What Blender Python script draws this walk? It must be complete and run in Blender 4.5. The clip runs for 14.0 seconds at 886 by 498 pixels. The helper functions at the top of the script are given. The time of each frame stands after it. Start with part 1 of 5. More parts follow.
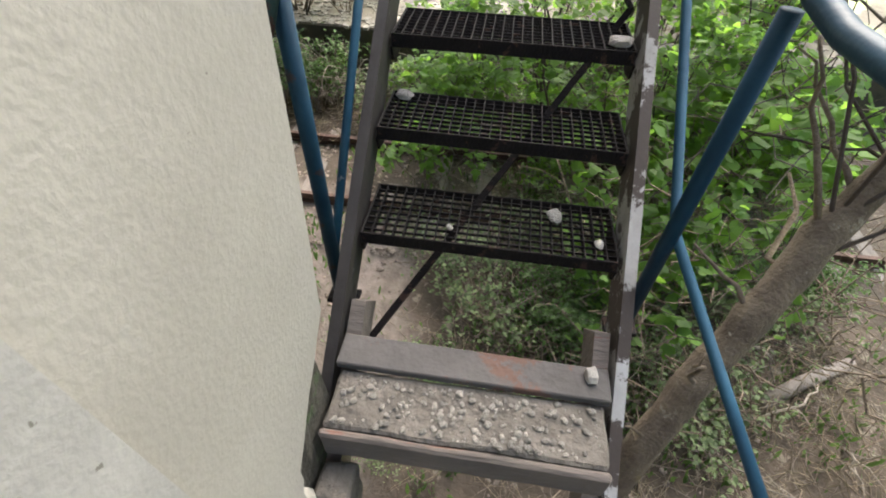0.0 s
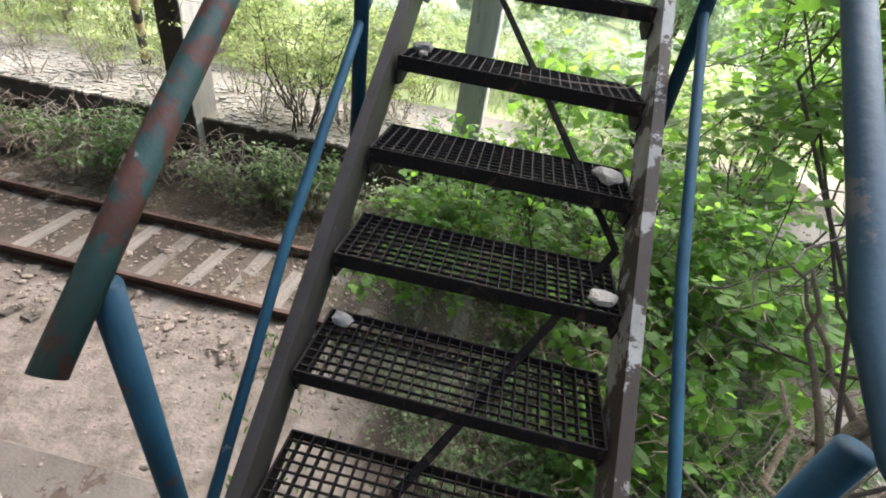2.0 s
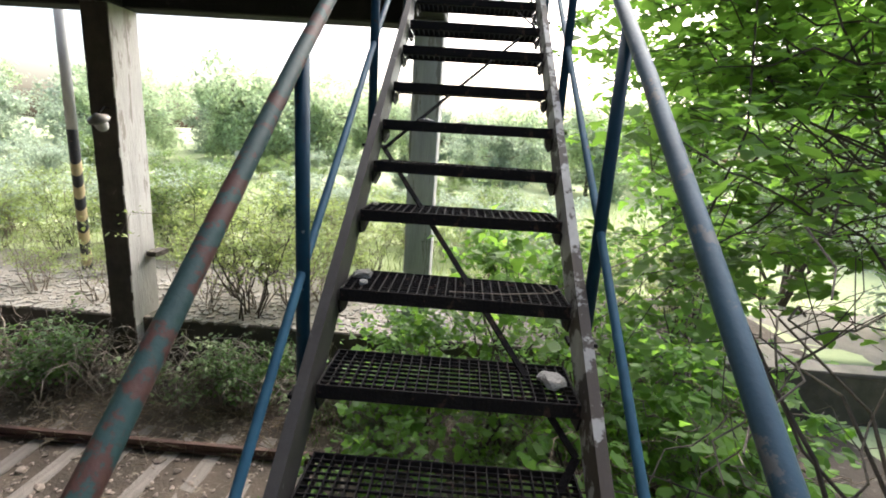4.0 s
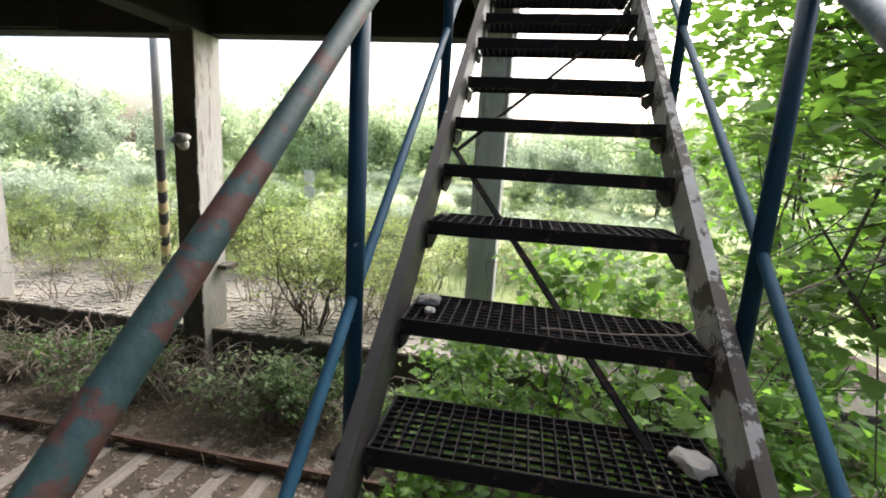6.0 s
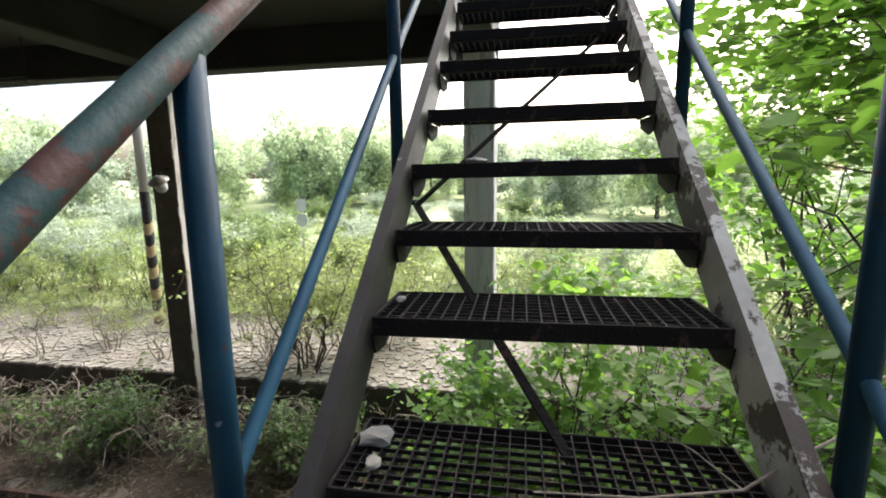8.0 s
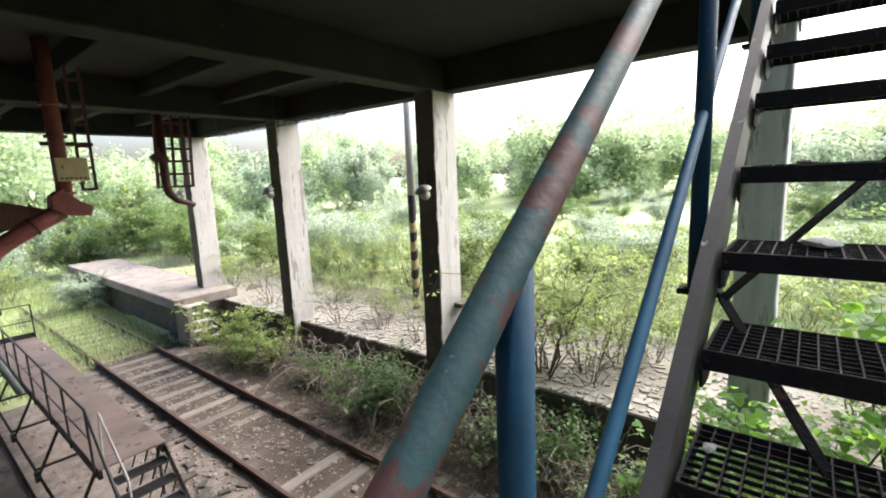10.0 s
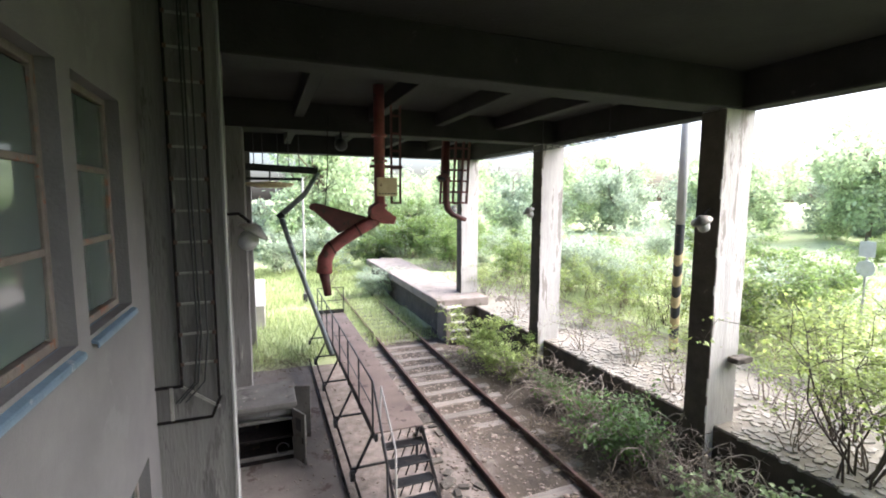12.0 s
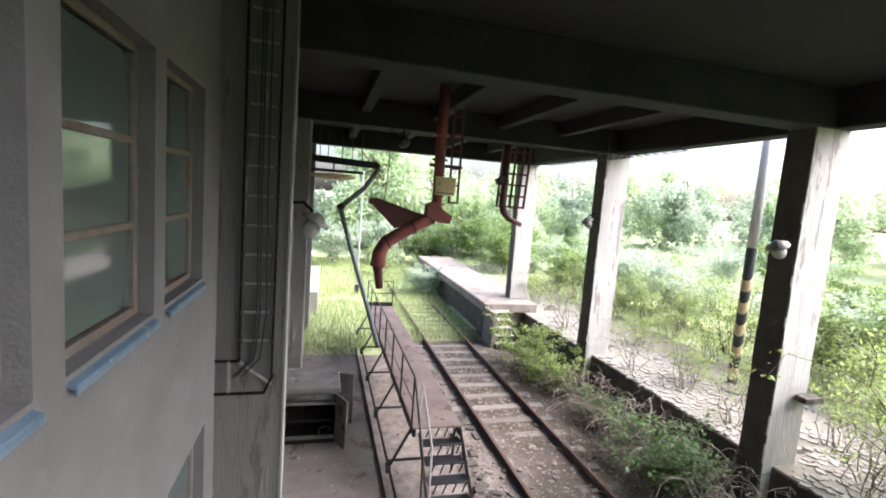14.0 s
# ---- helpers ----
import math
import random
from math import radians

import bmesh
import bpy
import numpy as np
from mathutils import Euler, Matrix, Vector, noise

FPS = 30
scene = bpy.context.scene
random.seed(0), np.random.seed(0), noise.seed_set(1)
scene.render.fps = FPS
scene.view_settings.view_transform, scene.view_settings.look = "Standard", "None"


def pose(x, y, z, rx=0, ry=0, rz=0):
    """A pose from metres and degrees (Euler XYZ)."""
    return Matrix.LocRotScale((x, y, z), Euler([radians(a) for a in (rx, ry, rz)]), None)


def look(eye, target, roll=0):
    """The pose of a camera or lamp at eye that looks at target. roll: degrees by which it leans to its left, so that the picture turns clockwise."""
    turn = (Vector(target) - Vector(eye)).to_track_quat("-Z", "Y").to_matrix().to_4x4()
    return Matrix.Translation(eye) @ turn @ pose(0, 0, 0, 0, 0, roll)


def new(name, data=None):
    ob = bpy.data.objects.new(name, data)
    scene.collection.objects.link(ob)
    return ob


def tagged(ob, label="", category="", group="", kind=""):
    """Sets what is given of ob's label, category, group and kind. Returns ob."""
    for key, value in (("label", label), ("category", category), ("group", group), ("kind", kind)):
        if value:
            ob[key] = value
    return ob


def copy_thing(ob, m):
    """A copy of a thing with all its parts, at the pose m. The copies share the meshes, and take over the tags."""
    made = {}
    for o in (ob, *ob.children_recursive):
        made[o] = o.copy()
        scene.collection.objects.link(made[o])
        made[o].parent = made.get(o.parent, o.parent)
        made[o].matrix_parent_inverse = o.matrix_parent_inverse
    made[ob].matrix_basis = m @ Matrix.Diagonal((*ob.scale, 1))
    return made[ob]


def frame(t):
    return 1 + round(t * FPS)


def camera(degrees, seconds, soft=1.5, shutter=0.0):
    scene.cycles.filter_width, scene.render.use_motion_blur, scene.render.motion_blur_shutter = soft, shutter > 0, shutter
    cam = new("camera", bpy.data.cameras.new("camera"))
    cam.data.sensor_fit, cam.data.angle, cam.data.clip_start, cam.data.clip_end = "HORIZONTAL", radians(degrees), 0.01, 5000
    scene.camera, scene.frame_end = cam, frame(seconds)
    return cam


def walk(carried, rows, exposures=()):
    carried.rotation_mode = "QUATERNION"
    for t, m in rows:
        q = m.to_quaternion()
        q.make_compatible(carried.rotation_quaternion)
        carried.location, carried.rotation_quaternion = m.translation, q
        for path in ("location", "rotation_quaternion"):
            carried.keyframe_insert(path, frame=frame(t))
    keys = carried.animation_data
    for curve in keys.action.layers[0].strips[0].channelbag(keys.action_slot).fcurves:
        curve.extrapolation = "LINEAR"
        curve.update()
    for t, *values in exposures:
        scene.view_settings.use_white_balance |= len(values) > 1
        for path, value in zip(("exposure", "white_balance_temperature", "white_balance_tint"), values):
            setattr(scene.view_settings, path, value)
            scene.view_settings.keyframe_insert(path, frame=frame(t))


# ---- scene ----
# ---------------------------------------------------------------- camera
cam = camera(88.0, 14.0, soft=1.9)
PATH = [
    (0, -0.721, 0.021, 1.161, 44.06, -1.63, -81.82),
    (0.5, -0.612, 0.027, 1.153, 42.13, -2.99, -74.92),
    (1, -0.560, 0.014, 1.149, 42.14, -5.75, -74.12),
    (1.5, -0.344, -0.006, 1.216, 47.56, -7.25, -73.76),
    (2, -0.214, 0.000, 1.298, 56.84, -8.02, -79.21),
    (2.5, -0.161, 0.001, 1.423, 66.52, -4.53, -84.65),
    (3, -0.188, -0.027, 1.504, 74.58, -1.13, -86.06),
    (5.5, -0.022, 0.080, 1.440, 79.30, -6.30, -86.43),
    (6, 0.151, 0.092, 1.418, 79.06, -3.44, -79.67),
    (6.5, 0.322, 0.074, 1.451, 80.39, -1.70, -79.27),
    (7, 0.402, 0.014, 1.471, 80.77, 0.56, -81.38),
    (9.5, 0.747, 0.167, 1.739, 80.43, 1.98, -64.81),
    (10, 0.712, 0.225, 1.795, 80.84, 2.30, -51.45),
    (10.5, 0.698, 0.306, 1.844, 81.35, 1.96, -39.91),
    (11, 0.636, 0.369, 1.844, 82.25, 1.51, -31.66),
    (11.5, 0.561, 0.421, 1.866, 82.85, 0.71, -25.51),
    (12, 0.536, 0.449, 1.869, 83.86, -0.24, -21.27),
    (12.5, 0.525, 0.470, 1.869, 84.09, -0.19, -18.32),
    (13, 0.524, 0.462, 1.867, 84.48, -0.43, -16.02),
    (13.5, 0.523, 0.453, 1.873, 84.37, -2.55, -16.96),
    (14, 0.505, 0.458, 1.873, 83.71, -4.37, -14.39),
]
walk(cam, [(t, pose(x, y, z, rx, ry, rz)) for t, x, y, z, rx, ry, rz in PATH],
     exposures=[(0.0, 2.02, 6350, 10), (0.5, 1.8, 6350, 10), (1.0, 1.62, 6350, 10), (1.5, 1.78, 6200, 10), (2.0, 2.05, 6050, 10), (2.5, 1.9, 6000, 10), (3.0, 1.74, 6050, 10), (6.0, 1.58, 6250, 10), (9.5, 1.72, 6150, 10), (11.0, 2.03, 5850, 14), (14.0, 2.17, 5800, 15)])

# ---------------------------------------------------------------- world and sun (bright overcast)
world = bpy.data.worlds.new("sky")
scene.world = world
world.use_nodes = True
wn = world.node_tree.nodes
sky = wn.new("ShaderNodeTexSky")
sky.sky_type, sky.sun_disc = "NISHITA", False
sky.sun_elevation, sky.sun_rotation = radians(43), radians(107)
sky.dust_density, sky.air_density, sky.ozone_density = 6.0, 1.0, 0.3
wn["Background"].inputs["Strength"].default_value = 0.15
world.node_tree.links.new(sky.outputs[0], wn["Background"].inputs["Color"])

sun = new("sun", bpy.data.lights.new("sun", "SUN"))
sun.data.energy, sun.data.angle, sun.data.color = 3.0, radians(75), (1.0, 0.975, 0.94)
sun.matrix_world = look((13, -4, 12.5), (0, 0, 0))

# ---------------------------------------------------------------- materials
def mat(name, col, col2=None, rough=0.8, metal=0.0, scale=6.0, bump=0.15, bscale=60.0, spots=None, spot_amount=0.45, spot_scale=3.0,
        island=0.0, objrand=0.0, stretch=(1, 1, 1), detail=8.0, spec=0.4, pits=None):
    """Two-scale noise colour, optional patches of a third colour (wear, rust, moss) and a fine bump."""
    m = bpy.data.materials.new(name)
    m.use_nodes = True
    nt = m.node_tree
    N, L = nt.nodes, nt.links
    b = N["Principled BSDF"]
    b.inputs["Roughness"].default_value, b.inputs["Metallic"].default_value = rough, metal
    b.inputs["Specular IOR Level"].default_value = spec
    tc = N.new("ShaderNodeTexCoord")
    mp = N.new("ShaderNodeMapping")
    mp.inputs["Scale"].default_value = stretch
    L.new(tc.outputs["Object"], mp.inputs["Vector"])
    n1 = N.new("ShaderNodeTexNoise")
    n1.inputs["Scale"].default_value, n1.inputs["Detail"].default_value, n1.inputs["Roughness"].default_value = scale, detail, 0.62
    L.new(mp.outputs[0], n1.inputs["Vector"])
    cr = N.new("ShaderNodeValToRGB")
    cr.color_ramp.elements[0].position, cr.color_ramp.elements[1].position = 0.3, 0.7
    c2 = col2 or tuple(c * 0.65 for c in col)
    cr.color_ramp.elements[0].color, cr.color_ramp.elements[1].color = (*c2, 1), (*col, 1)
    L.new(n1.outputs["Fac"], cr.inputs["Fac"])
    out = cr.outputs["Color"]
    if spots:
        n2 = N.new("ShaderNodeTexNoise")
        n2.inputs["Scale"].default_value, n2.inputs["Detail"].default_value, n2.inputs["Roughness"].default_value = spot_scale, 10, 0.7
        L.new(mp.outputs[0], n2.inputs["Vector"])
        r2 = N.new("ShaderNodeValToRGB")
        r2.color_ramp.elements[0].position, r2.color_ramp.elements[1].position = 1 - spot_amount, min(1.0, 1.025 - spot_amount)
        L.new(n2.outputs["Fac"], r2.inputs["Fac"])
        mx = N.new("ShaderNodeMix")
        mx.data_type = "RGBA"
        L.new(r2.outputs["Color"], mx.inputs["Factor"])
        L.new(out, mx.inputs["A"])
        mx.inputs["B"].default_value = (*spots, 1)
        out = mx.outputs["Result"]
    if pits:
        pc, pa, psc = pits
        vn = N.new("ShaderNodeTexNoise")
        vn.inputs["Scale"].default_value, vn.inputs["Detail"].default_value = psc, 3
        L.new(mp.outputs[0], vn.inputs["Vector"])
        r3 = N.new("ShaderNodeValToRGB")
        r3.color_ramp.elements[0].position, r3.color_ramp.elements[1].position = 1 - pa, 1.03 - pa
        L.new(vn.outputs["Fac"], r3.inputs["Fac"])
        m3 = N.new("ShaderNodeMix")
        m3.data_type = "RGBA"
        L.new(r3.outputs["Color"], m3.inputs["Factor"])
        L.new(out, m3.inputs["A"])
        m3.inputs["B"].default_value = (*pc, 1)
        out = m3.outputs["Result"]
    if island or objrand:
        hs = N.new("ShaderNodeHueSaturation")
        mr = N.new("ShaderNodeMapRange")
        k = island or objrand
        mr.inputs["To Min"].default_value, mr.inputs["To Max"].default_value = 1 - k, 1 + k
        src = N.new("ShaderNodeNewGeometry").outputs["Random Per Island"] if island else N.new("ShaderNodeObjectInfo").outputs["Random"]
        L.new(src, mr.inputs["Value"])
        L.new(mr.outputs["Result"], hs.inputs["Value"])
        L.new(out, hs.inputs["Color"])
        out = hs.outputs["Color"]
    L.new(out, b.inputs["Base Color"])
    if bump:
        n3 = N.new("ShaderNodeTexNoise")
        n3.inputs["Scale"].default_value, n3.inputs["Detail"].default_value = bscale, 6
        L.new(mp.outputs[0], n3.inputs["Vector"])
        bp = N.new("ShaderNodeBump")
        bp.inputs["Strength"].default_value, bp.inputs["Distance"].default_value = bump, 0.02
        L.new(n3.outputs["Fac"], bp.inputs["Height"])
        L.new(bp.outputs["Normal"], b.inputs["Normal"])
    return m


def leaf_mat(name, col, through_light=0.45, rand=0.35):
    m = mat(name, col, tuple(c * 0.7 for c in col), rough=0.55, scale=3.0, bump=0, island=rand)
    nt = m.node_tree
    N, L = nt.nodes, nt.links
    tr = N.new("ShaderNodeBsdfTranslucent")
    ms = N.new("ShaderNodeMixShader")
    ms.inputs[0].default_value = through_light
    b = N["Principled BSDF"]
    src = b.inputs["Base Color"].links[0].from_socket
    hs = N.new("ShaderNodeHueSaturation")
    hs.inputs["Hue"].default_value, hs.inputs["Saturation"].default_value, hs.inputs["Value"].default_value = 0.48, 1.1, 1.6
    L.new(src, hs.inputs["Color"])
    L.new(hs.outputs[0], tr.inputs["Color"])
    L.new(b.outputs[0], ms.inputs[1])
    L.new(tr.outputs[0], ms.inputs[2])
    L.new(ms.outputs[0], N["Material Output"].inputs["Surface"])
    return m


PLASTER = mat("plaster", (0.325, 0.313, 0.28), (0.245, 0.233, 0.205), 0.95, scale=1.6, bump=0.12, bscale=95, spots=(0.27, 0.26, 0.235), spot_amount=0.40, spot_scale=3.5, pits=((0.13, 0.12, 0.10), 0.245, 26))
STUCCO = mat("rough_stucco", (0.30, 0.295, 0.278), (0.235, 0.23, 0.218), 0.95, scale=9, bump=0.12, bscale=90, spots=(0.21, 0.2, 0.185), spot_amount=0.36, spot_scale=12, pits=((0.15, 0.14, 0.125), 0.27, 40))
MOSSY = mat("mossy_masonry", (0.06, 0.055, 0.044), (0.028, 0.027, 0.02), 0.98, scale=6, bump=0.9, bscale=25, spots=(0.05, 0.07, 0.033), spot_amount=0.46, spot_scale=5)
PLANK = mat("worn_plank", (0.095, 0.09, 0.086), (0.055, 0.05, 0.047), 0.85, scale=5, bump=0.25, bscale=40, spots=(0.095, 0.055, 0.042), spot_amount=0.46, spot_scale=3)
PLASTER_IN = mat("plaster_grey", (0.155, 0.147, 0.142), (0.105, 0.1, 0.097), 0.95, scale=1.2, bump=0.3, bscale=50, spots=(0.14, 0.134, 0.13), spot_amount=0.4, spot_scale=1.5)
CONCRETE = mat("concrete", (0.42, 0.40, 0.37), (0.28, 0.27, 0.25), 0.9, scale=2.5, bump=0.5, bscale=35, spots=(0.2, 0.19, 0.17), spot_amount=0.4, spot_scale=2, stretch=(1, 1, 0.5))
COLUMN = mat("column_concrete", (0.50, 0.48, 0.455), (0.31, 0.298, 0.28), 0.9, scale=3.5, bump=0.6, bscale=30, spots=(0.25, 0.228, 0.205), spot_amount=0.45, spot_scale=3.5, stretch=(1, 1, 0.16))
# near-black base colour that carries the deep shade under the canopy
SOFFIT = mat("shaded_soffit_concrete", (0.020, 0.0192, 0.018), (0.010, 0.0096, 0.009), 0.95, scale=1.5, bump=0.5, bscale=25, spots=(0.032, 0.031, 0.029), spot_amount=0.35, spot_scale=2)
# dark concrete, with the shade of unlit faces put into its colour
GRIME_SHADE = mat("grimy_shaded_concrete", (0.10, 0.085, 0.07), (0.05, 0.043, 0.036), 0.95, scale=3, bump=0.5, bscale=30, spots=(0.2, 0.17, 0.14), spot_amount=0.35)
STEEL = mat("dark_rusty_steel", (0.012, 0.0096, 0.0093), (0.0066, 0.0054, 0.0054), 0.8, 0.0, spec=0.15, scale=12, bump=0.3, bscale=90, spots=(0.04, 0.024, 0.018), spot_amount=0.42, spot_scale=18)
STRINGER = mat("worn_stringer_paint", (0.036, 0.033, 0.032), (0.02, 0.017, 0.016), 0.6, 0.1, scale=8, bump=0.06, bscale=90, spots=(0.2, 0.19, 0.185), spot_amount=0.38, spot_scale=7)
STRINGER_W = mat("peeling_white_paint", (0.36, 0.355, 0.35), (0.2, 0.195, 0.19), 0.7, 0.0, scale=8, bump=0.08, bscale=90, spots=(0.045, 0.035, 0.03), spot_amount=0.51, spot_scale=6)
BLUE = mat("blue_pipe_paint", (0.0075, 0.035, 0.062), (0.0045, 0.02, 0.037), 0.6, 0.0, scale=7, bump=0.06, bscale=70, spots=(0.026, 0.022, 0.025), spot_amount=0.40, spot_scale=9, spec=0.15, pits=((0.10, 0.12, 0.14), 0.26, 30))
BLUE_LT = mat("faded_blue_pipe_paint", (0.022, 0.078, 0.128), (0.013, 0.046, 0.08), 0.6, 0.0, scale=7, bump=0.06, bscale=70, spots=(0.085, 0.06, 0.06), spot_amount=0.38, spot_scale=9, spec=0.22, pits=((0.2, 0.22, 0.24), 0.26, 30))
BLUE_GREY = mat("dull_blue_rail_paint", (0.030, 0.068, 0.105), (0.018, 0.04, 0.062), 0.5, 0.0, scale=5, bump=0.08, bscale=70, spots=(0.085, 0.09, 0.098), spot_amount=0.42, spot_scale=7, spec=0.3)
GREEN_RAIL = mat("worn_handrail_paint", (0.024, 0.056, 0.057), (0.016, 0.033, 0.035), 0.6, 0.0, scale=4, bump=0.12, bscale=70, spots=(0.055, 0.027, 0.024), spot_amount=0.51, spot_scale=8, spec=0.22, pits=((0.16, 0.15, 0.15), 0.29, 28))
RED = mat("faded_red_paint", (0.29, 0.085, 0.078), (0.17, 0.05, 0.046), 0.65, 0.0, scale=5, bump=0.25, bscale=40, spots=(0.11, 0.055, 0.042), spot_amount=0.42, spot_scale=6)
RED_DARK = mat("dark_red_paint", (0.095, 0.025, 0.023), (0.05, 0.016, 0.015), 0.65, 0.0, scale=5, bump=0.25, bscale=40, spots=(0.035, 0.022, 0.018), spot_amount=0.42, spot_scale=6)
RAILSTEEL = mat("rusty_rail", (0.12, 0.072, 0.055), (0.07, 0.042, 0.033), 0.7, 0.3, scale=15, bump=0.3, bscale=60)
TIE = mat("weathered_sleeper", (0.24, 0.215, 0.195), (0.14, 0.122, 0.108), 0.95, scale=4, bump=0.6, bscale=40, stretch=(0.4, 3, 1), objrand=0.25)
TIMBER = mat("weathered_timber", (0.155, 0.13, 0.115), (0.085, 0.072, 0.062), 0.9, scale=4, bump=0.5, bscale=30, stretch=(3, 0.4, 1), spots=(0.15, 0.075, 0.055), spot_amount=0.40)
RUBBLE = mat("rubble_concrete", (0.135, 0.12, 0.102), (0.07, 0.062, 0.052), 0.95, scale=12, bump=0.8, bscale=40, objrand=0.2)
GRAVEL = mat("grey_gravel", (0.27, 0.25, 0.22), (0.15, 0.138, 0.12), 0.95, scale=30, bump=0.5, bscale=80, objrand=0.4)
STONE = mat("pale_stone", (0.42, 0.395, 0.355), (0.28, 0.262, 0.235), 0.95, scale=20, bump=0.6, bscale=60, objrand=0.25)
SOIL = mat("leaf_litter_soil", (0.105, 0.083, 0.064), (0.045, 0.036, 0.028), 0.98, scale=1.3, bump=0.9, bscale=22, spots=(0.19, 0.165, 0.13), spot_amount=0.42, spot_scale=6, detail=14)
PILLAR = mat("dirty_pillar_concrete", (0.165, 0.157, 0.147), (0.10, 0.094, 0.088), 0.9, scale=2.5, bump=0.5, bscale=35, spots=(0.085, 0.08, 0.074), spot_amount=0.43, spot_scale=4, stretch=(1, 1, 0.15), pits=((0.27, 0.255, 0.235), 0.31, 5))
PLATEND = mat("stained_platform_concrete", (0.25, 0.215, 0.19), (0.15, 0.128, 0.112), 0.95, scale=1.6, bump=0.6, bscale=25, spots=(0.12, 0.11, 0.08), spot_amount=0.43, spot_scale=2.2, detail=12)
PLATTOP = mat("gritty_platform_top", (0.27, 0.245, 0.205), (0.165, 0.147, 0.117), 0.98, scale=1.5, bump=0.8, bscale=25, spots=(0.19, 0.17, 0.135), spot_amount=0.43, spot_scale=3, detail=14)


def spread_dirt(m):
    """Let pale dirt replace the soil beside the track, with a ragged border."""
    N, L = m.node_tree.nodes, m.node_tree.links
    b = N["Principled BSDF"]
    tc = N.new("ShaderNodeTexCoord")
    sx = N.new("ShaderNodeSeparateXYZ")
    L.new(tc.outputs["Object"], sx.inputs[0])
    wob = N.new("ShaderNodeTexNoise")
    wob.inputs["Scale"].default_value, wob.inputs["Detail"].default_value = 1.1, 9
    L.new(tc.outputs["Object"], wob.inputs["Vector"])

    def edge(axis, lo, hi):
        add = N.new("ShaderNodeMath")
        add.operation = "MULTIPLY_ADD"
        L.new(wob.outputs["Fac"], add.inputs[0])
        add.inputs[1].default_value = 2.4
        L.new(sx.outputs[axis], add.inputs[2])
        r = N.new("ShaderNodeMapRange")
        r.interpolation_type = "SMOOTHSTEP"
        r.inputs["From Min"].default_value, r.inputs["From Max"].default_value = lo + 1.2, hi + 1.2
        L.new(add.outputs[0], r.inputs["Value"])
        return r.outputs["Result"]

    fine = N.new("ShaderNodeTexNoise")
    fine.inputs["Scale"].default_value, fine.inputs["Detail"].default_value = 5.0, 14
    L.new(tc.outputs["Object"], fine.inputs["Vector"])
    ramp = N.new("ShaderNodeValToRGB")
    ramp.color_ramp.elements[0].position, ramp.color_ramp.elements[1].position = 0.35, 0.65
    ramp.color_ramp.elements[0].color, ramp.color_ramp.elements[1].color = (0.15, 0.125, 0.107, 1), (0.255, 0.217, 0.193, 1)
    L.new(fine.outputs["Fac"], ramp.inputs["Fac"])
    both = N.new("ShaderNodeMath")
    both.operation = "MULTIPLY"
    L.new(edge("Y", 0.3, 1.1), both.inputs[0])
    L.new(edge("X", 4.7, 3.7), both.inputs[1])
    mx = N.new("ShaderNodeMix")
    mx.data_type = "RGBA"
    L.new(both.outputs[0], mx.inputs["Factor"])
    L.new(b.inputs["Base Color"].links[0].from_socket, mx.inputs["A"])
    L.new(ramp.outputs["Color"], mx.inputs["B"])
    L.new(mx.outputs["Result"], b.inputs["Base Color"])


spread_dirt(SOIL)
GRASS_G = mat("meadow_ground", (0.42, 0.46, 0.26), (0.33, 0.38, 0.19), 0.98, scale=0.5, bump=0.9, bscale=9, spots=(0.26, 0.25, 0.15), spot_amount=0.42, spot_scale=1.5, detail=14)
SLAB = mat("dusty_concrete_floor", (0.21, 0.187, 0.17), (0.125, 0.108, 0.098), 0.95, scale=1.1, bump=0.35, bscale=30, spots=(0.095, 0.073, 0.06), spot_amount=0.42, spot_scale=1.8, detail=12)
PAVE = mat("worn_paving", (0.33, 0.31, 0.275), (0.20, 0.186, 0.157), 0.95, scale=2.5, bump=0.5, bscale=30, objrand=0.18)
DECK = mat("rusty_plate_deck", (0.23, 0.178, 0.155), (0.15, 0.115, 0.10), 0.8, 0.1, scale=1.5, bump=0.2, bscale=50, spots=(0.10, 0.075, 0.064), spot_amount=0.42, spot_scale=2.5)
BLACK = mat("black_paint", (0.03, 0.03, 0.032), (0.018, 0.018, 0.02), 0.5, 0.2, scale=10, bump=0.2, spots=(0.09, 0.06, 0.05), spot_amount=0.4, spot_scale=12)
YELLOW = mat("faded_yellow_paint", (0.38, 0.30, 0.15), (0.27, 0.21, 0.11), 0.7, scale=8, bump=0.2)
POLE = mat("pale_pole", (0.40, 0.39, 0.37), (0.28, 0.27, 0.26), 0.7, scale=5, bump=0.2, stretch=(1, 1, 0.3))
IVORY = mat("ivory_enamel", (0.62, 0.52, 0.33), (0.48, 0.38, 0.22), 0.6, scale=6, bump=0.1, spots=(0.2, 0.12, 0.07), spot_amount=0.4, spot_scale=5)
WHITE = mat("white_enamel", (0.70, 0.69, 0.66), (0.55, 0.54, 0.5), 0.4, scale=6, bump=0.05)
CABINET = mat("grimy_grey_steel", (0.125, 0.118, 0.108), (0.07, 0.065, 0.058), 0.75, 0.1, scale=4, bump=0.15, spots=(0.055, 0.042, 0.034), spot_amount=0.42, spot_scale=5)
LAMPGREY = mat("grey_lamp_enamel", (0.30, 0.285, 0.26), (0.18, 0.17, 0.15), 0.45, 0.2, scale=9, bump=0.1, spots=(0.12, 0.085, 0.06), spot_amount=0.4, spot_scale=9)
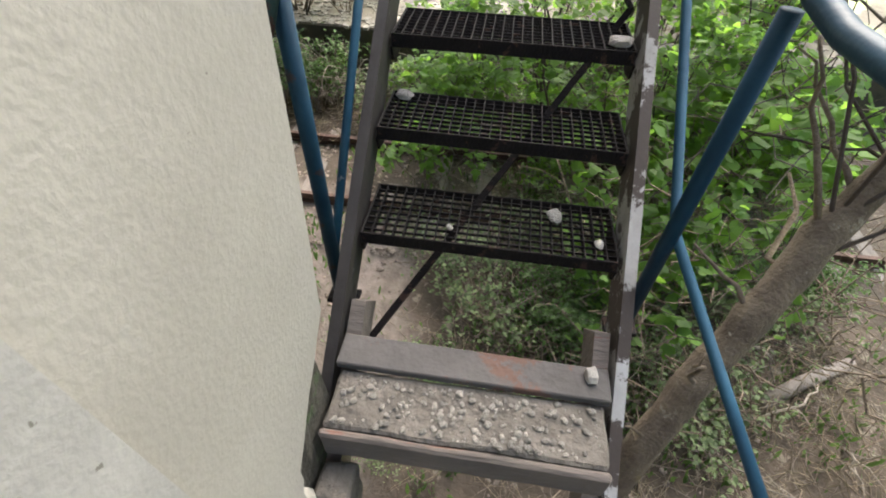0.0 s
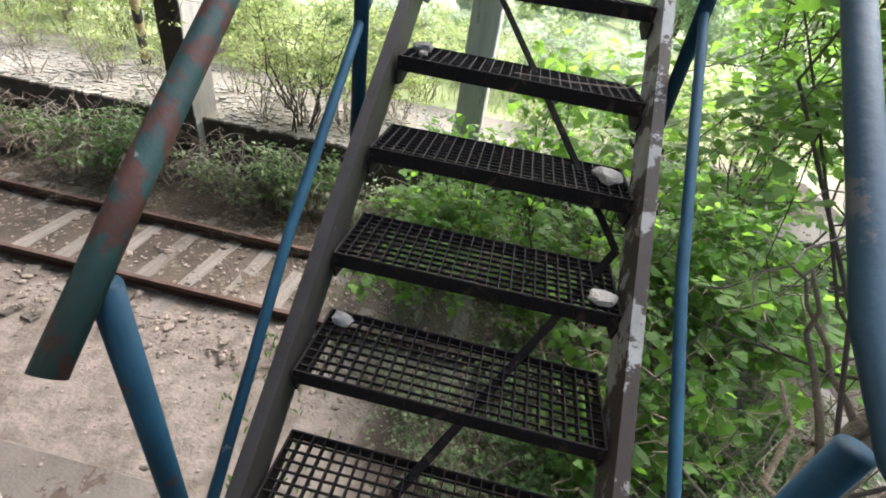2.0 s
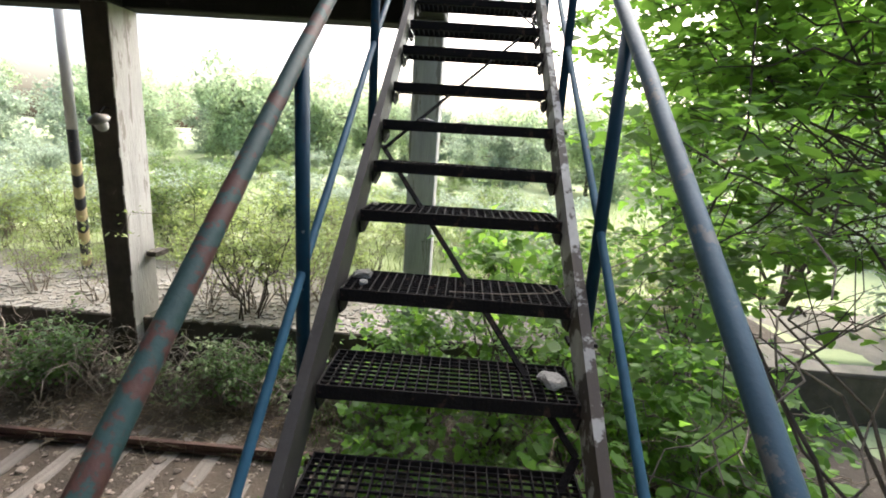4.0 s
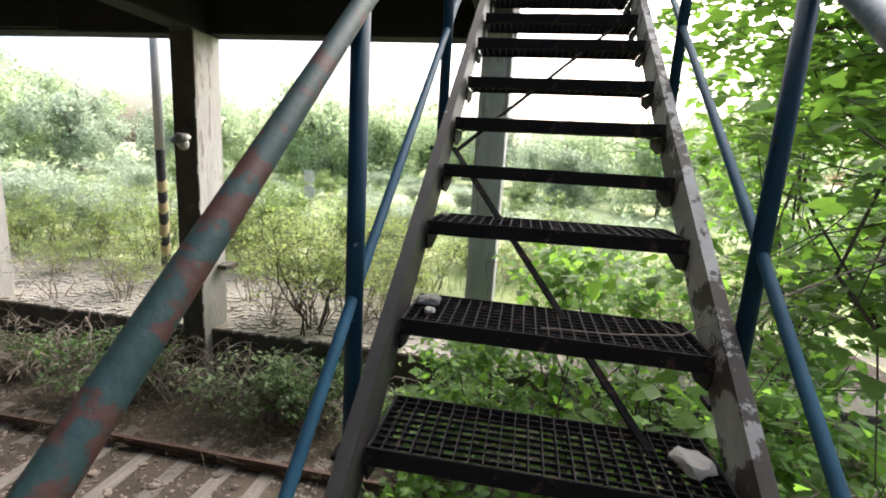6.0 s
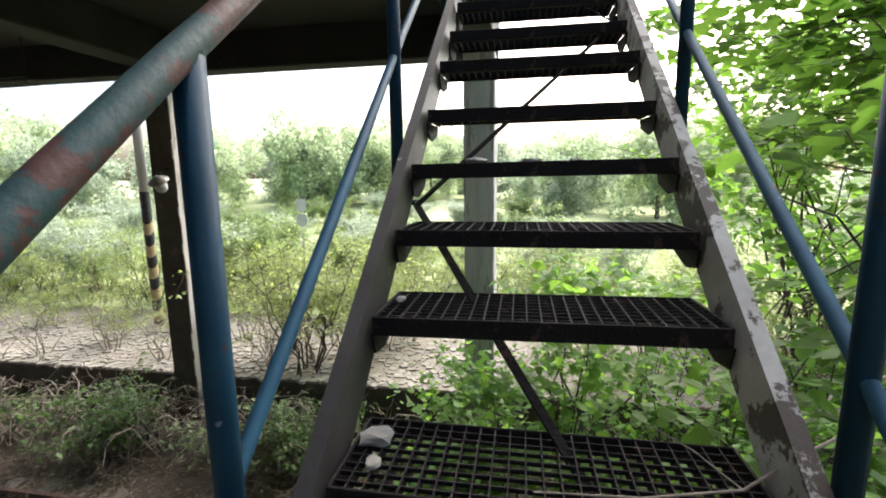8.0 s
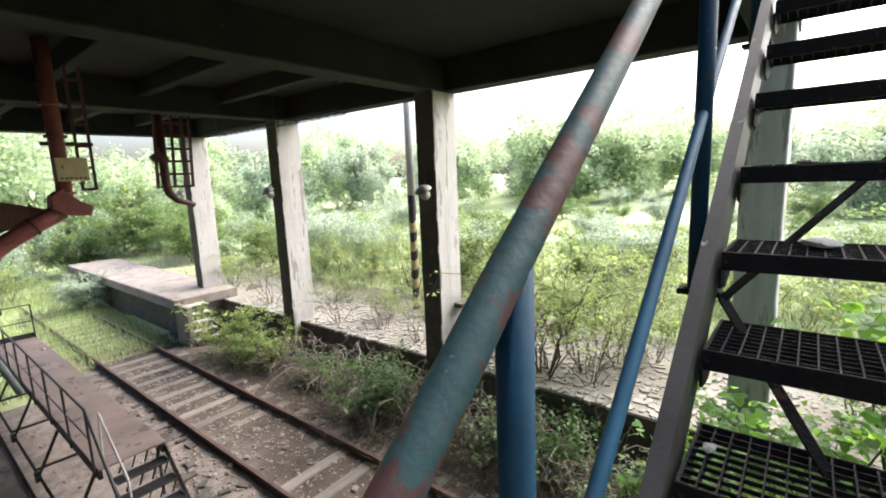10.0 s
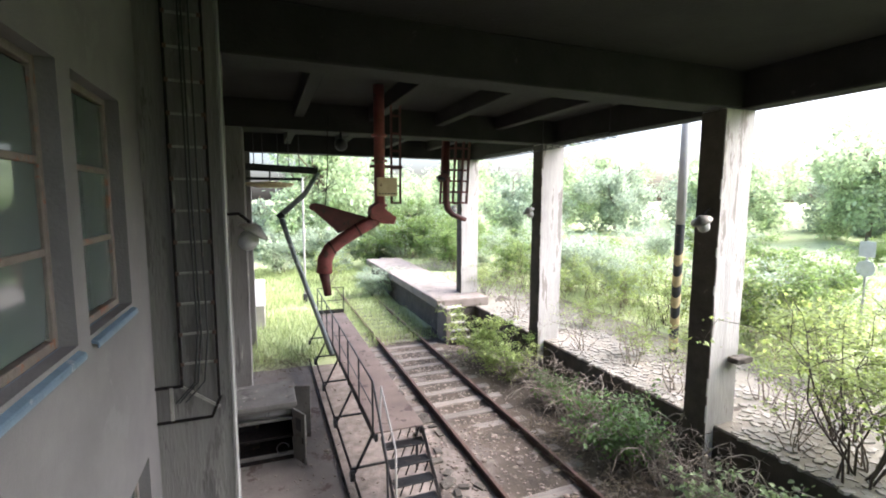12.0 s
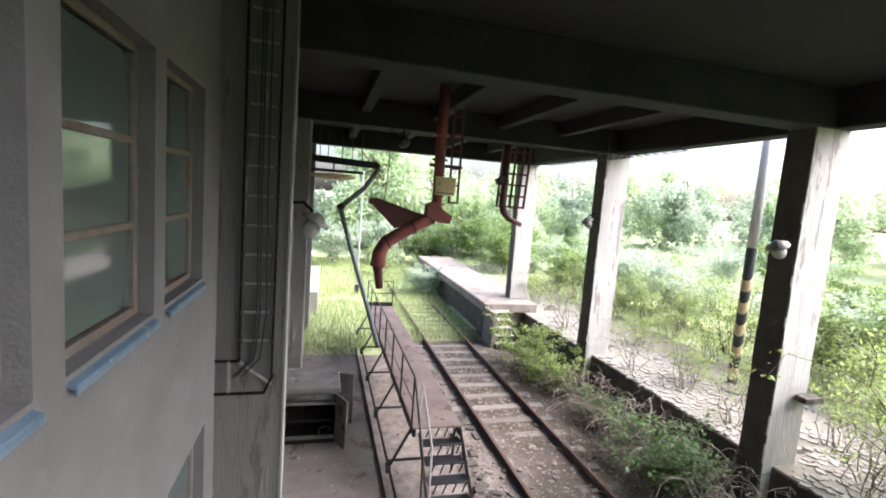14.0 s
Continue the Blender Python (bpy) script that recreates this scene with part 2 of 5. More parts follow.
FRAMEWOOD = mat("peeling_window_frame", (0.15, 0.125, 0.105), (0.09, 0.075, 0.062), 0.8, scale=9, bump=0.3, spots=(0.17, 0.075, 0.045), spot_amount=0.43, spot_scale=7)
ZINC = mat("painted_zinc_sill", (0.125, 0.18, 0.235), (0.08, 0.118, 0.155), 0.5, 0.15, scale=6, bump=0.15, spots=(0.22, 0.235, 0.25), spot_amount=0.4, spot_scale=5)
IRON = mat("grey_green_iron_pipe", (0.19, 0.22, 0.22), (0.12, 0.14, 0.14), 0.5, 0.2, scale=6, bump=0.2, spots=(0.34, 0.36, 0.36), spot_amount=0.4, spot_scale=5)
DARK_BARK = mat("dark_twig_bark", (0.085, 0.066, 0.052), (0.045, 0.035, 0.028), 0.95, scale=9, bump=0.6, bscale=40)
BARK = mat("bark", (0.22, 0.172, 0.122), (0.095, 0.072, 0.052), 0.95, scale=6, bump=0.9, bscale=45, spots=(0.27, 0.235, 0.18), spot_amount=0.38, spot_scale=5)
TWIG = mat("grey_twigs", (0.23, 0.19, 0.155), (0.13, 0.105, 0.085), 0.95, scale=12, bump=0.3)
STRAW = mat("dry_stalks", (0.23, 0.19, 0.135), (0.13, 0.105, 0.072), 0.95, scale=12, bump=0.0, island=0.35)
LEAF = leaf_mat("maple_leaf", (0.128, 0.258, 0.053), 0.66)
LEAF_D = leaf_mat("dark_leaf", (0.085, 0.16, 0.045), 0.45)
LEAF_Y = leaf_mat("yellow_green_leaf", (0.245, 0.325, 0.11), 0.5, 0.45)
LEAF_B = leaf_mat("blue_green_leaf", (0.155, 0.215, 0.10), 0.4, 0.45)
# these two greens are paled: distance haze is mixed into the leaf colour
LEAF_F = leaf_mat("far_haze_leaf", (0.40, 0.49, 0.31), 0.5)
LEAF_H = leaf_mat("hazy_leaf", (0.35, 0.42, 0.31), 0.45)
LEAF_M = leaf_mat("mid_leaf", (0.17, 0.255, 0.085), 0.45, 0.45)
GRASS = leaf_mat("grass_blade", (0.33, 0.40, 0.19), 0.4)

GLASS = bpy.data.materials.new("dusty_window_glass")
GLASS.use_nodes = True
gb = GLASS.node_tree.nodes["Principled BSDF"]
gb.inputs["Base Color"].default_value = (0.075, 0.092, 0.084, 1)
gb.inputs["Roughness"].default_value, gb.inputs["Specular IOR Level"].default_value = 0.07, 0.8
gn = GLASS.node_tree.nodes.new("ShaderNodeTexNoise")
gn.inputs["Scale"].default_value = 2.0
gr = GLASS.node_tree.nodes.new("ShaderNodeMapRange")
gr.inputs["To Min"].default_value, gr.inputs["To Max"].default_value = 0.02, 0.10
GLASS.node_tree.links.new(gn.outputs["Fac"], gr.inputs["Value"])
GLASS.node_tree.links.new(gr.outputs["Result"], gb.inputs["Roughness"])

# ---------------------------------------------------------------- building helpers
def to_mesh(name, bm, material, smooth=False):
    me = bpy.data.meshes.new(name)
    bm.to_mesh(me)
    bm.free()
    me.materials.append(material)
    if smooth:
        me.polygons.foreach_set("use_smooth", [True] * len(me.polygons))
    return me


def part(name, bm, material, parent=None, label="", smooth=False):
    """One bmesh as one mesh object under a thing, or at top level."""
    ob = new(name, to_mesh(name, bm, material, smooth))
    ob.parent = parent
    if label:
        ob["label"] = label
    return ob


def mesh_part(name, me, parent, m=None):
    ob = new(name, me)
    ob.parent = parent
    if m is not None:
        ob.matrix_basis = m
    return ob


def thing(name, label, category, group="", at=(0, 0, 0), kind=""):
    ob = new(name)
    ob.location = at
    ob.empty_display_size = 0.1
    return tagged(ob, label, category, group, kind)


def add_box(bm, x0, x1, y0, y1, z0, z1, bevel=0.0, m=None):
    vs = [bm.verts.new((x, y, z)) for z in (z0, z1) for x, y in ((x0, y0), (x1, y0), (x1, y1), (x0, y1))]
    fs = [bm.faces.new([vs[i] for i in f]) for f in ((3, 2, 1, 0), (4, 5, 6, 7), (0, 1, 5, 4), (1, 2, 6, 5), (2, 3, 7, 6), (3, 0, 4, 7))]
    if bevel:
        es = list({e for f in fs for e in f.edges})
        r = bmesh.ops.bevel(bm, geom=es, offset=bevel, segments=1, affect="EDGES", profile=0.6)
        vs = list({v for f in r["faces"] for v in f.verts} | {v for v in vs if v.is_valid})
    if m is not None:
        for v in vs:
            v.co = m @ v.co
    return vs


def box(x0, x1, y0, y1, z0, z1, bevel=0.0, m=None):
    bm = bmesh.new()
    add_box(bm, x0, x1, y0, y1, z0, z1, bevel, m)
    return bm


def add_tube(bm, pts, radii, seg=10, caps=True):
    """A tube along points, radius by radius."""
    pts = [Vector(p) for p in pts]
    if not hasattr(radii, "__len__"):
        radii = [radii] * len(pts)
    rings, side = [], None
    for i, p in enumerate(pts):
        d = (pts[min(i + 1, len(pts) - 1)] - pts[max(i - 1, 0)]).normalized()
        if side is None:
            side = d.orthogonal().normalized()
        side = (side - d * side.dot(d)).normalized()
        up = d.cross(side)
        rings.append([bm.verts.new(p + radii[i] * (math.cos(a) * side + math.sin(a) * up)) for a in (2 * math.pi * k / seg for k in range(seg))])
    for a, b in zip(rings, rings[1:]):
        for k in range(seg):
            bm.faces.new((a[k], a[(k + 1) % seg], b[(k + 1) % seg], b[k]))
    if caps:
        bm.faces.new(rings[0][::-1])
        bm.faces.new(rings[-1])
    return bm


def tube(pts, radii, seg=10):
    return add_tube(bmesh.new(), pts, radii, seg)


def bar(a, b, w, h, up=(0, 0, 1)):
    """A flat bar from a to b, w across and h along up."""
    a, b = Vector(a), Vector(b)
    d = (b - a).normalized()
    s = d.cross(Vector(up)).normalized()
    u = s.cross(d)
    bm = bmesh.new()
    vs = [bm.verts.new(p + i * w / 2 * s + j * h / 2 * u) for p in (a, b) for i, j in ((-1, -1), (1, -1), (1, 1), (-1, 1))]
    for f in ((3, 2, 1, 0), (4, 5, 6, 7), (0, 1, 5, 4), (1, 2, 6, 5), (2, 3, 7, 6), (3, 0, 4, 7)):
        bm.faces.new([vs[i] for i in f])
    bmesh.ops.recalc_face_normals(bm, faces=bm.faces)
    return bm


def rough_block(sx, sy, sz, seed, cuts=2, amount=0.25):
    """A broken stone or lump of concrete, resting on z = 0."""
    rnd = random.Random(seed)
    bm = bmesh.new()
    bmesh.ops.create_icosphere(bm, subdivisions=cuts, radius=1)
    off = Vector((rnd.uniform(-9, 9), rnd.uniform(-9, 9), rnd.uniform(-9, 9)))
    for v in bm.verts:
        k = 1 + amount * noise.noise(v.co * 1.7 + off) + 0.5 * amount * noise.noise(v.co * 4 + off)
        c = v.co * k
        c = Vector([math.copysign(abs(q) ** 0.75, q) for q in c])
        v.co = Vector((c.x * sx / 2, c.y * sy / 2, max(c.z, -0.8) * sz / 2 + 0.4 * sz))
    return bm


def worn_block(x0, x1, y0, y1, z0, z1, amp):
    """Block with worn, uneven faces."""
    bm = box(x0, x1, y0, y1, z0, z1, 0.008)
    bmesh.ops.subdivide_edges(bm, edges=[e for e in bm.edges if e.calc_length() > 0.05], cuts=9, use_grid_fill=True)
    for v in bm.verts:
        v.co += amp * noise.noise_vector(v.co * 14)
    return bm


def pydata(name, verts, faces, material):
    me = bpy.data.meshes.new(name)
    me.from_pydata(verts, [], faces)
    me.materials.append(material)
    return me


LEAF_SHAPES = {
    "oval": [(0, 0), (0.3, 0.35), (0.28, 0.7), (0, 1.1), (-0.28, 0.7), (-0.3, 0.35)],
    "maple": [(0, 0), (0.42, 0.1), (0.62, 0.5), (0.33, 0.62), (0.28, 0.95), (0, 1.15), (-0.28, 0.95), (-0.33, 0.62), (-0.62, 0.5), (-0.42, 0.1)],
    "narrow": [(0, 0), (0.13, 0.5), (0, 1.3), (-0.13, 0.5)],
    "quad": [(0, 0), (0.5, 0.5), (0, 1.0), (-0.5, 0.5)],
}


def leaves(name, centres, spread, per, size, shape, material, rng, flat=0.5):
    """Leaves scattered round the centres; flat: how level they lie."""
    centres = np.asarray(centres, float)
    n = len(centres) * per
    sh = np.array(LEAF_SHAPES[shape])
    k = len(sh)
    at = np.repeat(centres, per, 0) + rng.normal(0, 1, (n, 3)) * np.asarray(spread)
    nz = rng.normal(0, 1, (n, 3)) * (1 - flat) + np.array([0, 0, 1.0]) * flat * 1.6
    nz /= np.linalg.norm(nz, axis=1)[:, None]
    t = rng.normal(0, 1, (n, 3))
    t -= nz * (t * nz).sum(1)[:, None]
    t /= np.linalg.norm(t, axis=1)[:, None]
    s = np.cross(nz, t)
    sz = size * rng.uniform(0.55, 1.3, n)
    fold = 0.18 * np.abs(sh[:, 0])
    V = at[:, None] + sz[:, None, None] * (sh[None, :, 0, None] * s[:, None] + sh[None, :, 1, None] * t[:, None] + fold[None, :, None] * nz[:, None])
    V[:, :, 2] -= (0.25 * sz)[:, None] * (sh[None, :, 1] ** 2)
    F = (np.arange(n)[:, None] * k + np.arange(k)[None]).tolist()
    return pydata(name, V.reshape(-1, 3).tolist(), F, material)


def crooked(a, b, r0, r1, rng, bends=4, wob=0.06):
    a, b = np.array(a, float), np.array(b, float)
    ln = np.linalg.norm(b - a)
    pts = [a + (b - a) * i / bends + (rng.normal(0, wob * ln, 3) * (0 < i < bends)) for i in range(bends + 1)]
    return pts, [r0 + (r1 - r0) * i / bends for i in range(bends + 1)]

# ================================================================ large structure
GZ, FZ, PZ, PT, RZ = -3.30, -3.20, -1.88, -2.17, -3.106     # ground, floor slab, far platform, platform, rail head
WX = -0.54                                        # face of the building wall
rng = np.random.default_rng(7)


def ground_height(x, y):
    step = min(max((x - 8.25) / 0.25, 0), 1)
    z = GZ + step * (PT - 0.06 - GZ)
    if x > 13:
        z += min((x - 13) * 0.03, 1.2)
    if y > 24:
        z += min((y - 24) * 0.03, 1.4) * (1 - step)
    near = -6 < y < 22 and x < 13
    if 3.3 < x < 6.6 and y < 17:
        z += 0.035
    return z + (0.05 if near else 0.25) * noise.noise(Vector((x * 0.35, y * 0.35, 3.1))) + 0.03 * noise.noise(Vector((x * 1.7, y * 1.7, 9.0)))


def lines(near0, near1, step, far):
    a = list(np.arange(near0, near1 + 1e-6, step))
    d, lo, hi = step, [], []
    while near1 + (hi[-1] if hi else 0) < far:
        d *= 1.35
        hi.append((hi[-1] if hi else 0) + d)
    return [near0 - h for h in hi[::-1]] + a + [near1 + h for h in hi]


gx, gy = lines(-3.0, 13.0, 0.25, 900), lines(-6.0, 30.0, 0.4, 900)
verts = [(x, y, ground_height(x, y)) for y in gy for x in gx]
nx = len(gx)
faces = [(j * nx + i, j * nx + i + 1, (j + 1) * nx + i + 1, (j + 1) * nx + i) for j in range(len(gy) - 1) for i in range(nx - 1)]
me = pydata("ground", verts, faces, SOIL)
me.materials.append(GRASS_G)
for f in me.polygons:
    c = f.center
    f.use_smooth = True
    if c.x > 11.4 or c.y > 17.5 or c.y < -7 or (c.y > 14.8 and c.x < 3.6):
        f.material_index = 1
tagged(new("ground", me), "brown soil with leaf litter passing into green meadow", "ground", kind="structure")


def structure(name, bm, material, label, category, parent=None):
    return tagged(part(name, bm, material, parent), label, category, kind="structure")


structure("floor", box(WX, 1.75, 2.3, 14.6, -3.5, FZ, 0.01), SLAB, "dusty grey concrete floor strewn with rubble", "floor")

# building wall with deep window openings
WINS = [(1.42, 2.47), (2.70, 3.77), (3.98, 5.0)]
W0, W1 = 0.98, 2.66
bm = bmesh.new()
T0, T1 = WX - 0.45, WX
ys = [0.80] + [v for w in WINS for v in w] + [5.62]
add_box(bm, T0, T1, 0.80, 5.62, -0.52, W0)
add_box(bm, T0, T1, 0.80, 5.62, W1, 4.4)
for a, b in zip(ys[0::2], ys[1::2]):
    add_box(bm, T0, T1, a, b, W0 + 0.0, W1)
add_box(bm, T0, T1, 0.80, 4.1, -3.5, -0.52)
add_box(bm, T0, T1, 5.2, 5.62, -3.5, -0.52)
add_box(bm, T0, T1, 4.1, 5.2, -3.5, -2.1)
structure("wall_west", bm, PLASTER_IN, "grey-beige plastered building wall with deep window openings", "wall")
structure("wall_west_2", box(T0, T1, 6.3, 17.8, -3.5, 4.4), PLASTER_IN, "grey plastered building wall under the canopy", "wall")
structure("wall_south", box(-9.0, -0.583, 0.356, 0.80, -3.5, 8.5), STUCCO, "pale stucco end wall of the building", "wall")
structure("wall_back", box(-9.4, -9.0, 0.33, 17.8, -3.5, 8.5), PLASTER, "pale stucco rear wall of the building", "wall")
structure("wall_north", box(-9.0, T0, 17.4, 17.8, -3.5, 8.5), PLASTER, "pale stucco far end wall of the building", "wall")
structure("wall_upper", box(T0, T1, 0.80, 17.8, 4.4, 8.5), PLASTER, "pale stucco upper wall of the building", "wall")
structure("roof", box(-9.4, 0.2, 0.33, 17.8, 8.5, 8.8), CONCRETE, "flat concrete roof", "roof")


def window(name, y0, y1, z0, z1, label, rails=2):
    w = thing(name, label, "window", at=(WX - 0.145, 0, 0), kind="structure")
    d, fw = 0.05, 0.055
    bm = bmesh.new()
    add_box(bm, 0, d, y0, y0 + fw, z0, z1, 0.006)
    add_box(bm, 0, d, y1 - fw, y1, z0, z1, 0.006)
    add_box(bm, 0, d, y0 + fw, y1 - fw, z0, z0 + fw, 0.006)
    add_box(bm, 0, d, y0 + fw, y1 - fw, z1 - fw, z1, 0.006)
    part("window_frame", bm, FRAMEWOOD, w, "frame with peeling brown paint")
    zs = [z0 + fw + (z1 - z0 - 2 * fw) * i / (rails + 1) for i in range(rails + 2)]
    for z in zs[1:-1]:
        part("glazing_bar", box(0.006, 0.044, y0 + fw, y1 - fw, z - 0.022, z + 0.022, 0.005), FRAMEWOOD, w, "rusty brown glazing bar")
    for a, b in zip(zs, zs[1:]):
        part("pane", box(0.018, 0.026, y0 + fw, y1 - fw, a + 0.02, b - 0.02), GLASS, w, "dusty greenish glass pane")
    if z0 > 0:
        bm = bmesh.new()
        add_box(bm, 0.052, 0.185, y0 + 0.004, y1 - 0.004, z0 - 0.02, z0 + 0.004, 0.004)
        for v in bm.verts:
            v.co.z -= 0.35 * (v.co.x - 0.052) + 0.006 * noise.noise(Vector((0, v.co.y * 5, 1)))
        add_box(bm, 0.176, 0.188, y0 + 0.004, y1 - 0.004, z0 - 0.088, z0 - 0.052, 0.003)
        part("window_sill", bm, ZINC, w, "blue-grey painted sheet-metal sill, bent and worn")
    return w


for k, (a, b) in enumerate(WINS):
    window("window_%d" % (k + 1), a, b, W0, W1, "tall three-pane window with dusty glass and peeling frame")
window("window_4", 4.1, 5.2, -2.1, -0.52, "lower window with dusty glass in the plaster wall", 1)

# pillars against the building, columns at the platform edge
ROWS = [0.73, 6.33, 11.80, 17.40]


def pillar(name, x0, x1, y0, y1, z0, z1, material, label):
    bm = box(x0, x1, y0, y1, z0, z1, 0.018)
    rough = 0.002 if name == "pillar_1" else 0.010
    bmesh.ops.subdivide_edges(bm, edges=[e for e in bm.edges if abs(e.verts[0].co.z - e.verts[1].co.z) > 2], cuts=170 if name == "pillar_1" else 40)
    for v in bm.verts:
        v.co.x += rough * noise.noise(Vector((v.co.x * 3, v.co.y * 3, v.co.z * 5)))
        v.co.y += rough * noise.noise(Vector((v.co.x * 3, v.co.y * 3 + 7, v.co.z * 5)))
    return structure(name, bm, material, label, "pillar")


p1 = pillar("pillar_1", -0.80, -0.042, 0.362, 0.98, -3.5, 3.9, PLASTER, "pale plastered corner pillar beside the stair")
for v in p1.data.vertices:
    if v.co.x > -0.3:
        z = v.co.z
        lean = 0.035 * min(max((1.05 - z) / 0.35, 0), 1) + 0.05 * min(max((0.70 - z) / 0.35, 0), 1)
        broken = min(max((0.31 - z) / 0.26, 0), 1)
        v.co.x -= lean - 0.012 + broken * (0.28 + 0.035 * noise.noise(Vector((0, v.co.y * 9, z * 14))))
structure("pillar_core", worn_block(-0.50, -0.17, 0.39, 0.97, -3.5, 0.16, 0.02), MOSSY, "dark mossy broken masonry under the fallen plaster", "pillar")
for k, y in enumerate(ROWS[1:]):
    y0 = 5.63 if k == 0 else y - 0.3
    pillar("pillar_%d" % (k + 2), WX - 0.05, 0.16, y0, y0 + 0.62, -3.5, 4.05 if k == 0 else 3.43, PILLAR, "dirty grey concrete pillar against the building wall")
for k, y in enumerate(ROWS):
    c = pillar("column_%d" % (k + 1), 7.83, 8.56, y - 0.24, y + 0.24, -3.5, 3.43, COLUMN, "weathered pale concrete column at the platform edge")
    # shade on the track side is painted: darker material on those faces
    c.data.materials.append(GRIME_SHADE)
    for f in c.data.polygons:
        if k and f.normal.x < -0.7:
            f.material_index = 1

structure("column_bracket", worn_block(8.26, 8.66, 5.88, 6.088, -1.03, -0.93, 0.02), GRIME_SHADE, "small concrete bracket on the column", "bracket")

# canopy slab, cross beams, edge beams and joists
structure("ceiling", box(WX, 8.9, 0.47, 17.7, 4.05, 4.35), SOFFIT, "shade-dark concrete canopy slab", "ceiling")
for k, y in enumerate(ROWS):
    structure("beam_%d" % (k + 1), box(WX, 8.2, y - 0.26, y + 0.26, 3.43, 4.05, 0.02), SOFFIT, "shade-dark concrete cross beam of the canopy", "beam")
structure("edge_beam", box(8.2, 8.62, 0.47, 17.7, 3.43, 4.05, 0.02), SOFFIT, "shade-dark concrete edge beam of the canopy", "beam")
structure("edge_fascia", box(8.62, 8.95, 0.47, 17.7, 3.85, 4.35, 0.02), CONCRETE, "weathered concrete edge of the canopy", "beam")
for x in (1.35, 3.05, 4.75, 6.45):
    structure("joist", box(x - 0.11, x + 0.11, 6.59, 17.14, 3.72, 4.05, 0.015), SOFFIT, "shade-dark concrete joist under the canopy", "beam")

# loading platform
bm = bmesh.new()
add_box(bm, 8.05, 12.0, -30, 60, -3.5, PT - 0.04, 0.03)
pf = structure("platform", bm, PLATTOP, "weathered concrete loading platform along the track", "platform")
# the face towards the track takes the darker concrete
pf.data.materials.append(GRIME_SHADE)
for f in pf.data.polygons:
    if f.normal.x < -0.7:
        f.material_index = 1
bm = bmesh.new()
add_box(bm, 6.45, 8.6, 16.2, 29.0, -2.22, PZ, 0.03)
add_box(bm, 6.75, 8.5, 16.3, 28.8, -3.5, -2.22)
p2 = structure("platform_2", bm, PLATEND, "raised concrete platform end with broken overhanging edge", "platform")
# walls below the overhang are coloured dark to carry its shade
p2.data.materials.append(GRIME_SHADE)
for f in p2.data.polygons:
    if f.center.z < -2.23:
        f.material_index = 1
st = thing("platform_steps", "small weathered concrete steps up to the platform", "steps", at=(0, 0, 0), kind="structure")
part("side_wall", box(6.45, 6.62, 15.25, 16.2, -3.5, -2.0, 0.02), PLATEND, st)
for i in range(5):
    z = PZ - 0.24 * (i + 1)
    # risers painted darker than treads, standing in for shade under the nosings
    part("step", box(6.62, 7.35, 15.95 - 0.19 * i, 16.2, -3.5, z - 0.05, 0.01), GRIME_SHADE, st, "concrete riser coloured dark as in shade")
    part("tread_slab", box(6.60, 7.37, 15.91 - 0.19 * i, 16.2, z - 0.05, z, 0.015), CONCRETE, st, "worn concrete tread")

# track
for i, x in enumerate((4.19, 5.695)):
    bm = bmesh.new()
    for w, a, b in ((0.07, -0.04, 0), (0.018, -0.115, -0.04), (0.125, -0.135, -0.115)):
        add_box(bm, x - w / 2, x + w / 2, -14, 40, RZ + a, RZ + b, 0.004)
    tagged(part("rail", bm, RAILSTEEL), "rusty railway rail on worn sleepers", "rail", "rails of the track")
me = to_mesh("sleeper", box(-1.25, 1.25, -0.12, 0.12, -0.16, 0, 0.015), TIE)
for i in range(76):
    y = -12 + 0.67 * i
    s = mesh_part("sleeper", me, None, pose(4.94 + rng.uniform(-0.05, 0.05), y + rng.uniform(-0.03, 0.03), RZ - 0.137 - 0.018 * (-3 < y < 9.5), rng.uniform(-1, 1), 0, rng.uniform(-2, 2)))
    tagged(s, "weathered grey railway sleeper half sunk in the ballast", "sleeper", "sleepers of the track")

# ================================================================ the staircase
G, H, HW = 0.251, 0.2, 0.384
DZ = [-0.004, -0.003, -0.011, -0.007, 0.004, 0.035, 0.008, -0.010, -0.015, 0.008, -0.002, 0.007]
DX = [-0.015, -0.003, -0.001, 0.014, 0.010, 0.042, 0.015, -0.039, -0.026, -0.014, 0.006, 0.013]
TD = 0.245
stair = thing("steel_staircase", "steep rusty steel staircase with open grating treads", "staircase", at=(0, 0, 0))


def tread_frame():
    bm = bmesh.new()
    add_box(bm, 0, 0.006, -HW, HW, -0.045, 0, 0.0015)
    add_box(bm, 0.006, 0.03, -HW, HW, -0.045, -0.040)
    add_box(bm, TD - 0.006, TD, -HW, HW, -0.035, 0, 0.0015)
    for s in (-1, 1):
        add_box(bm, 0.006, TD - 0.006, s * (HW - 0.003) - 0.003, s * (HW - 0.003) + 0.003, -0.04, 0)
    return to_mesh("tread", bm, STEEL)


def grating():
    bm = bmesh.new()
    nl, nc = 9, 24
    for i in range(1, nl):
        x = TD * i / nl
        add_box(bm, x - 0.0015, x + 0.0015, -HW + 0.006, HW - 0.006, -0.012, -0.003)
    for j in range(1, nc):
        y = -HW + 2 * HW * j / nc
        add_box(bm, 0.006, TD - 0.006, y - 0.0016, y + 0.0016, -0.030, -0.001)
    return to_mesh("grating", bm, STEEL)




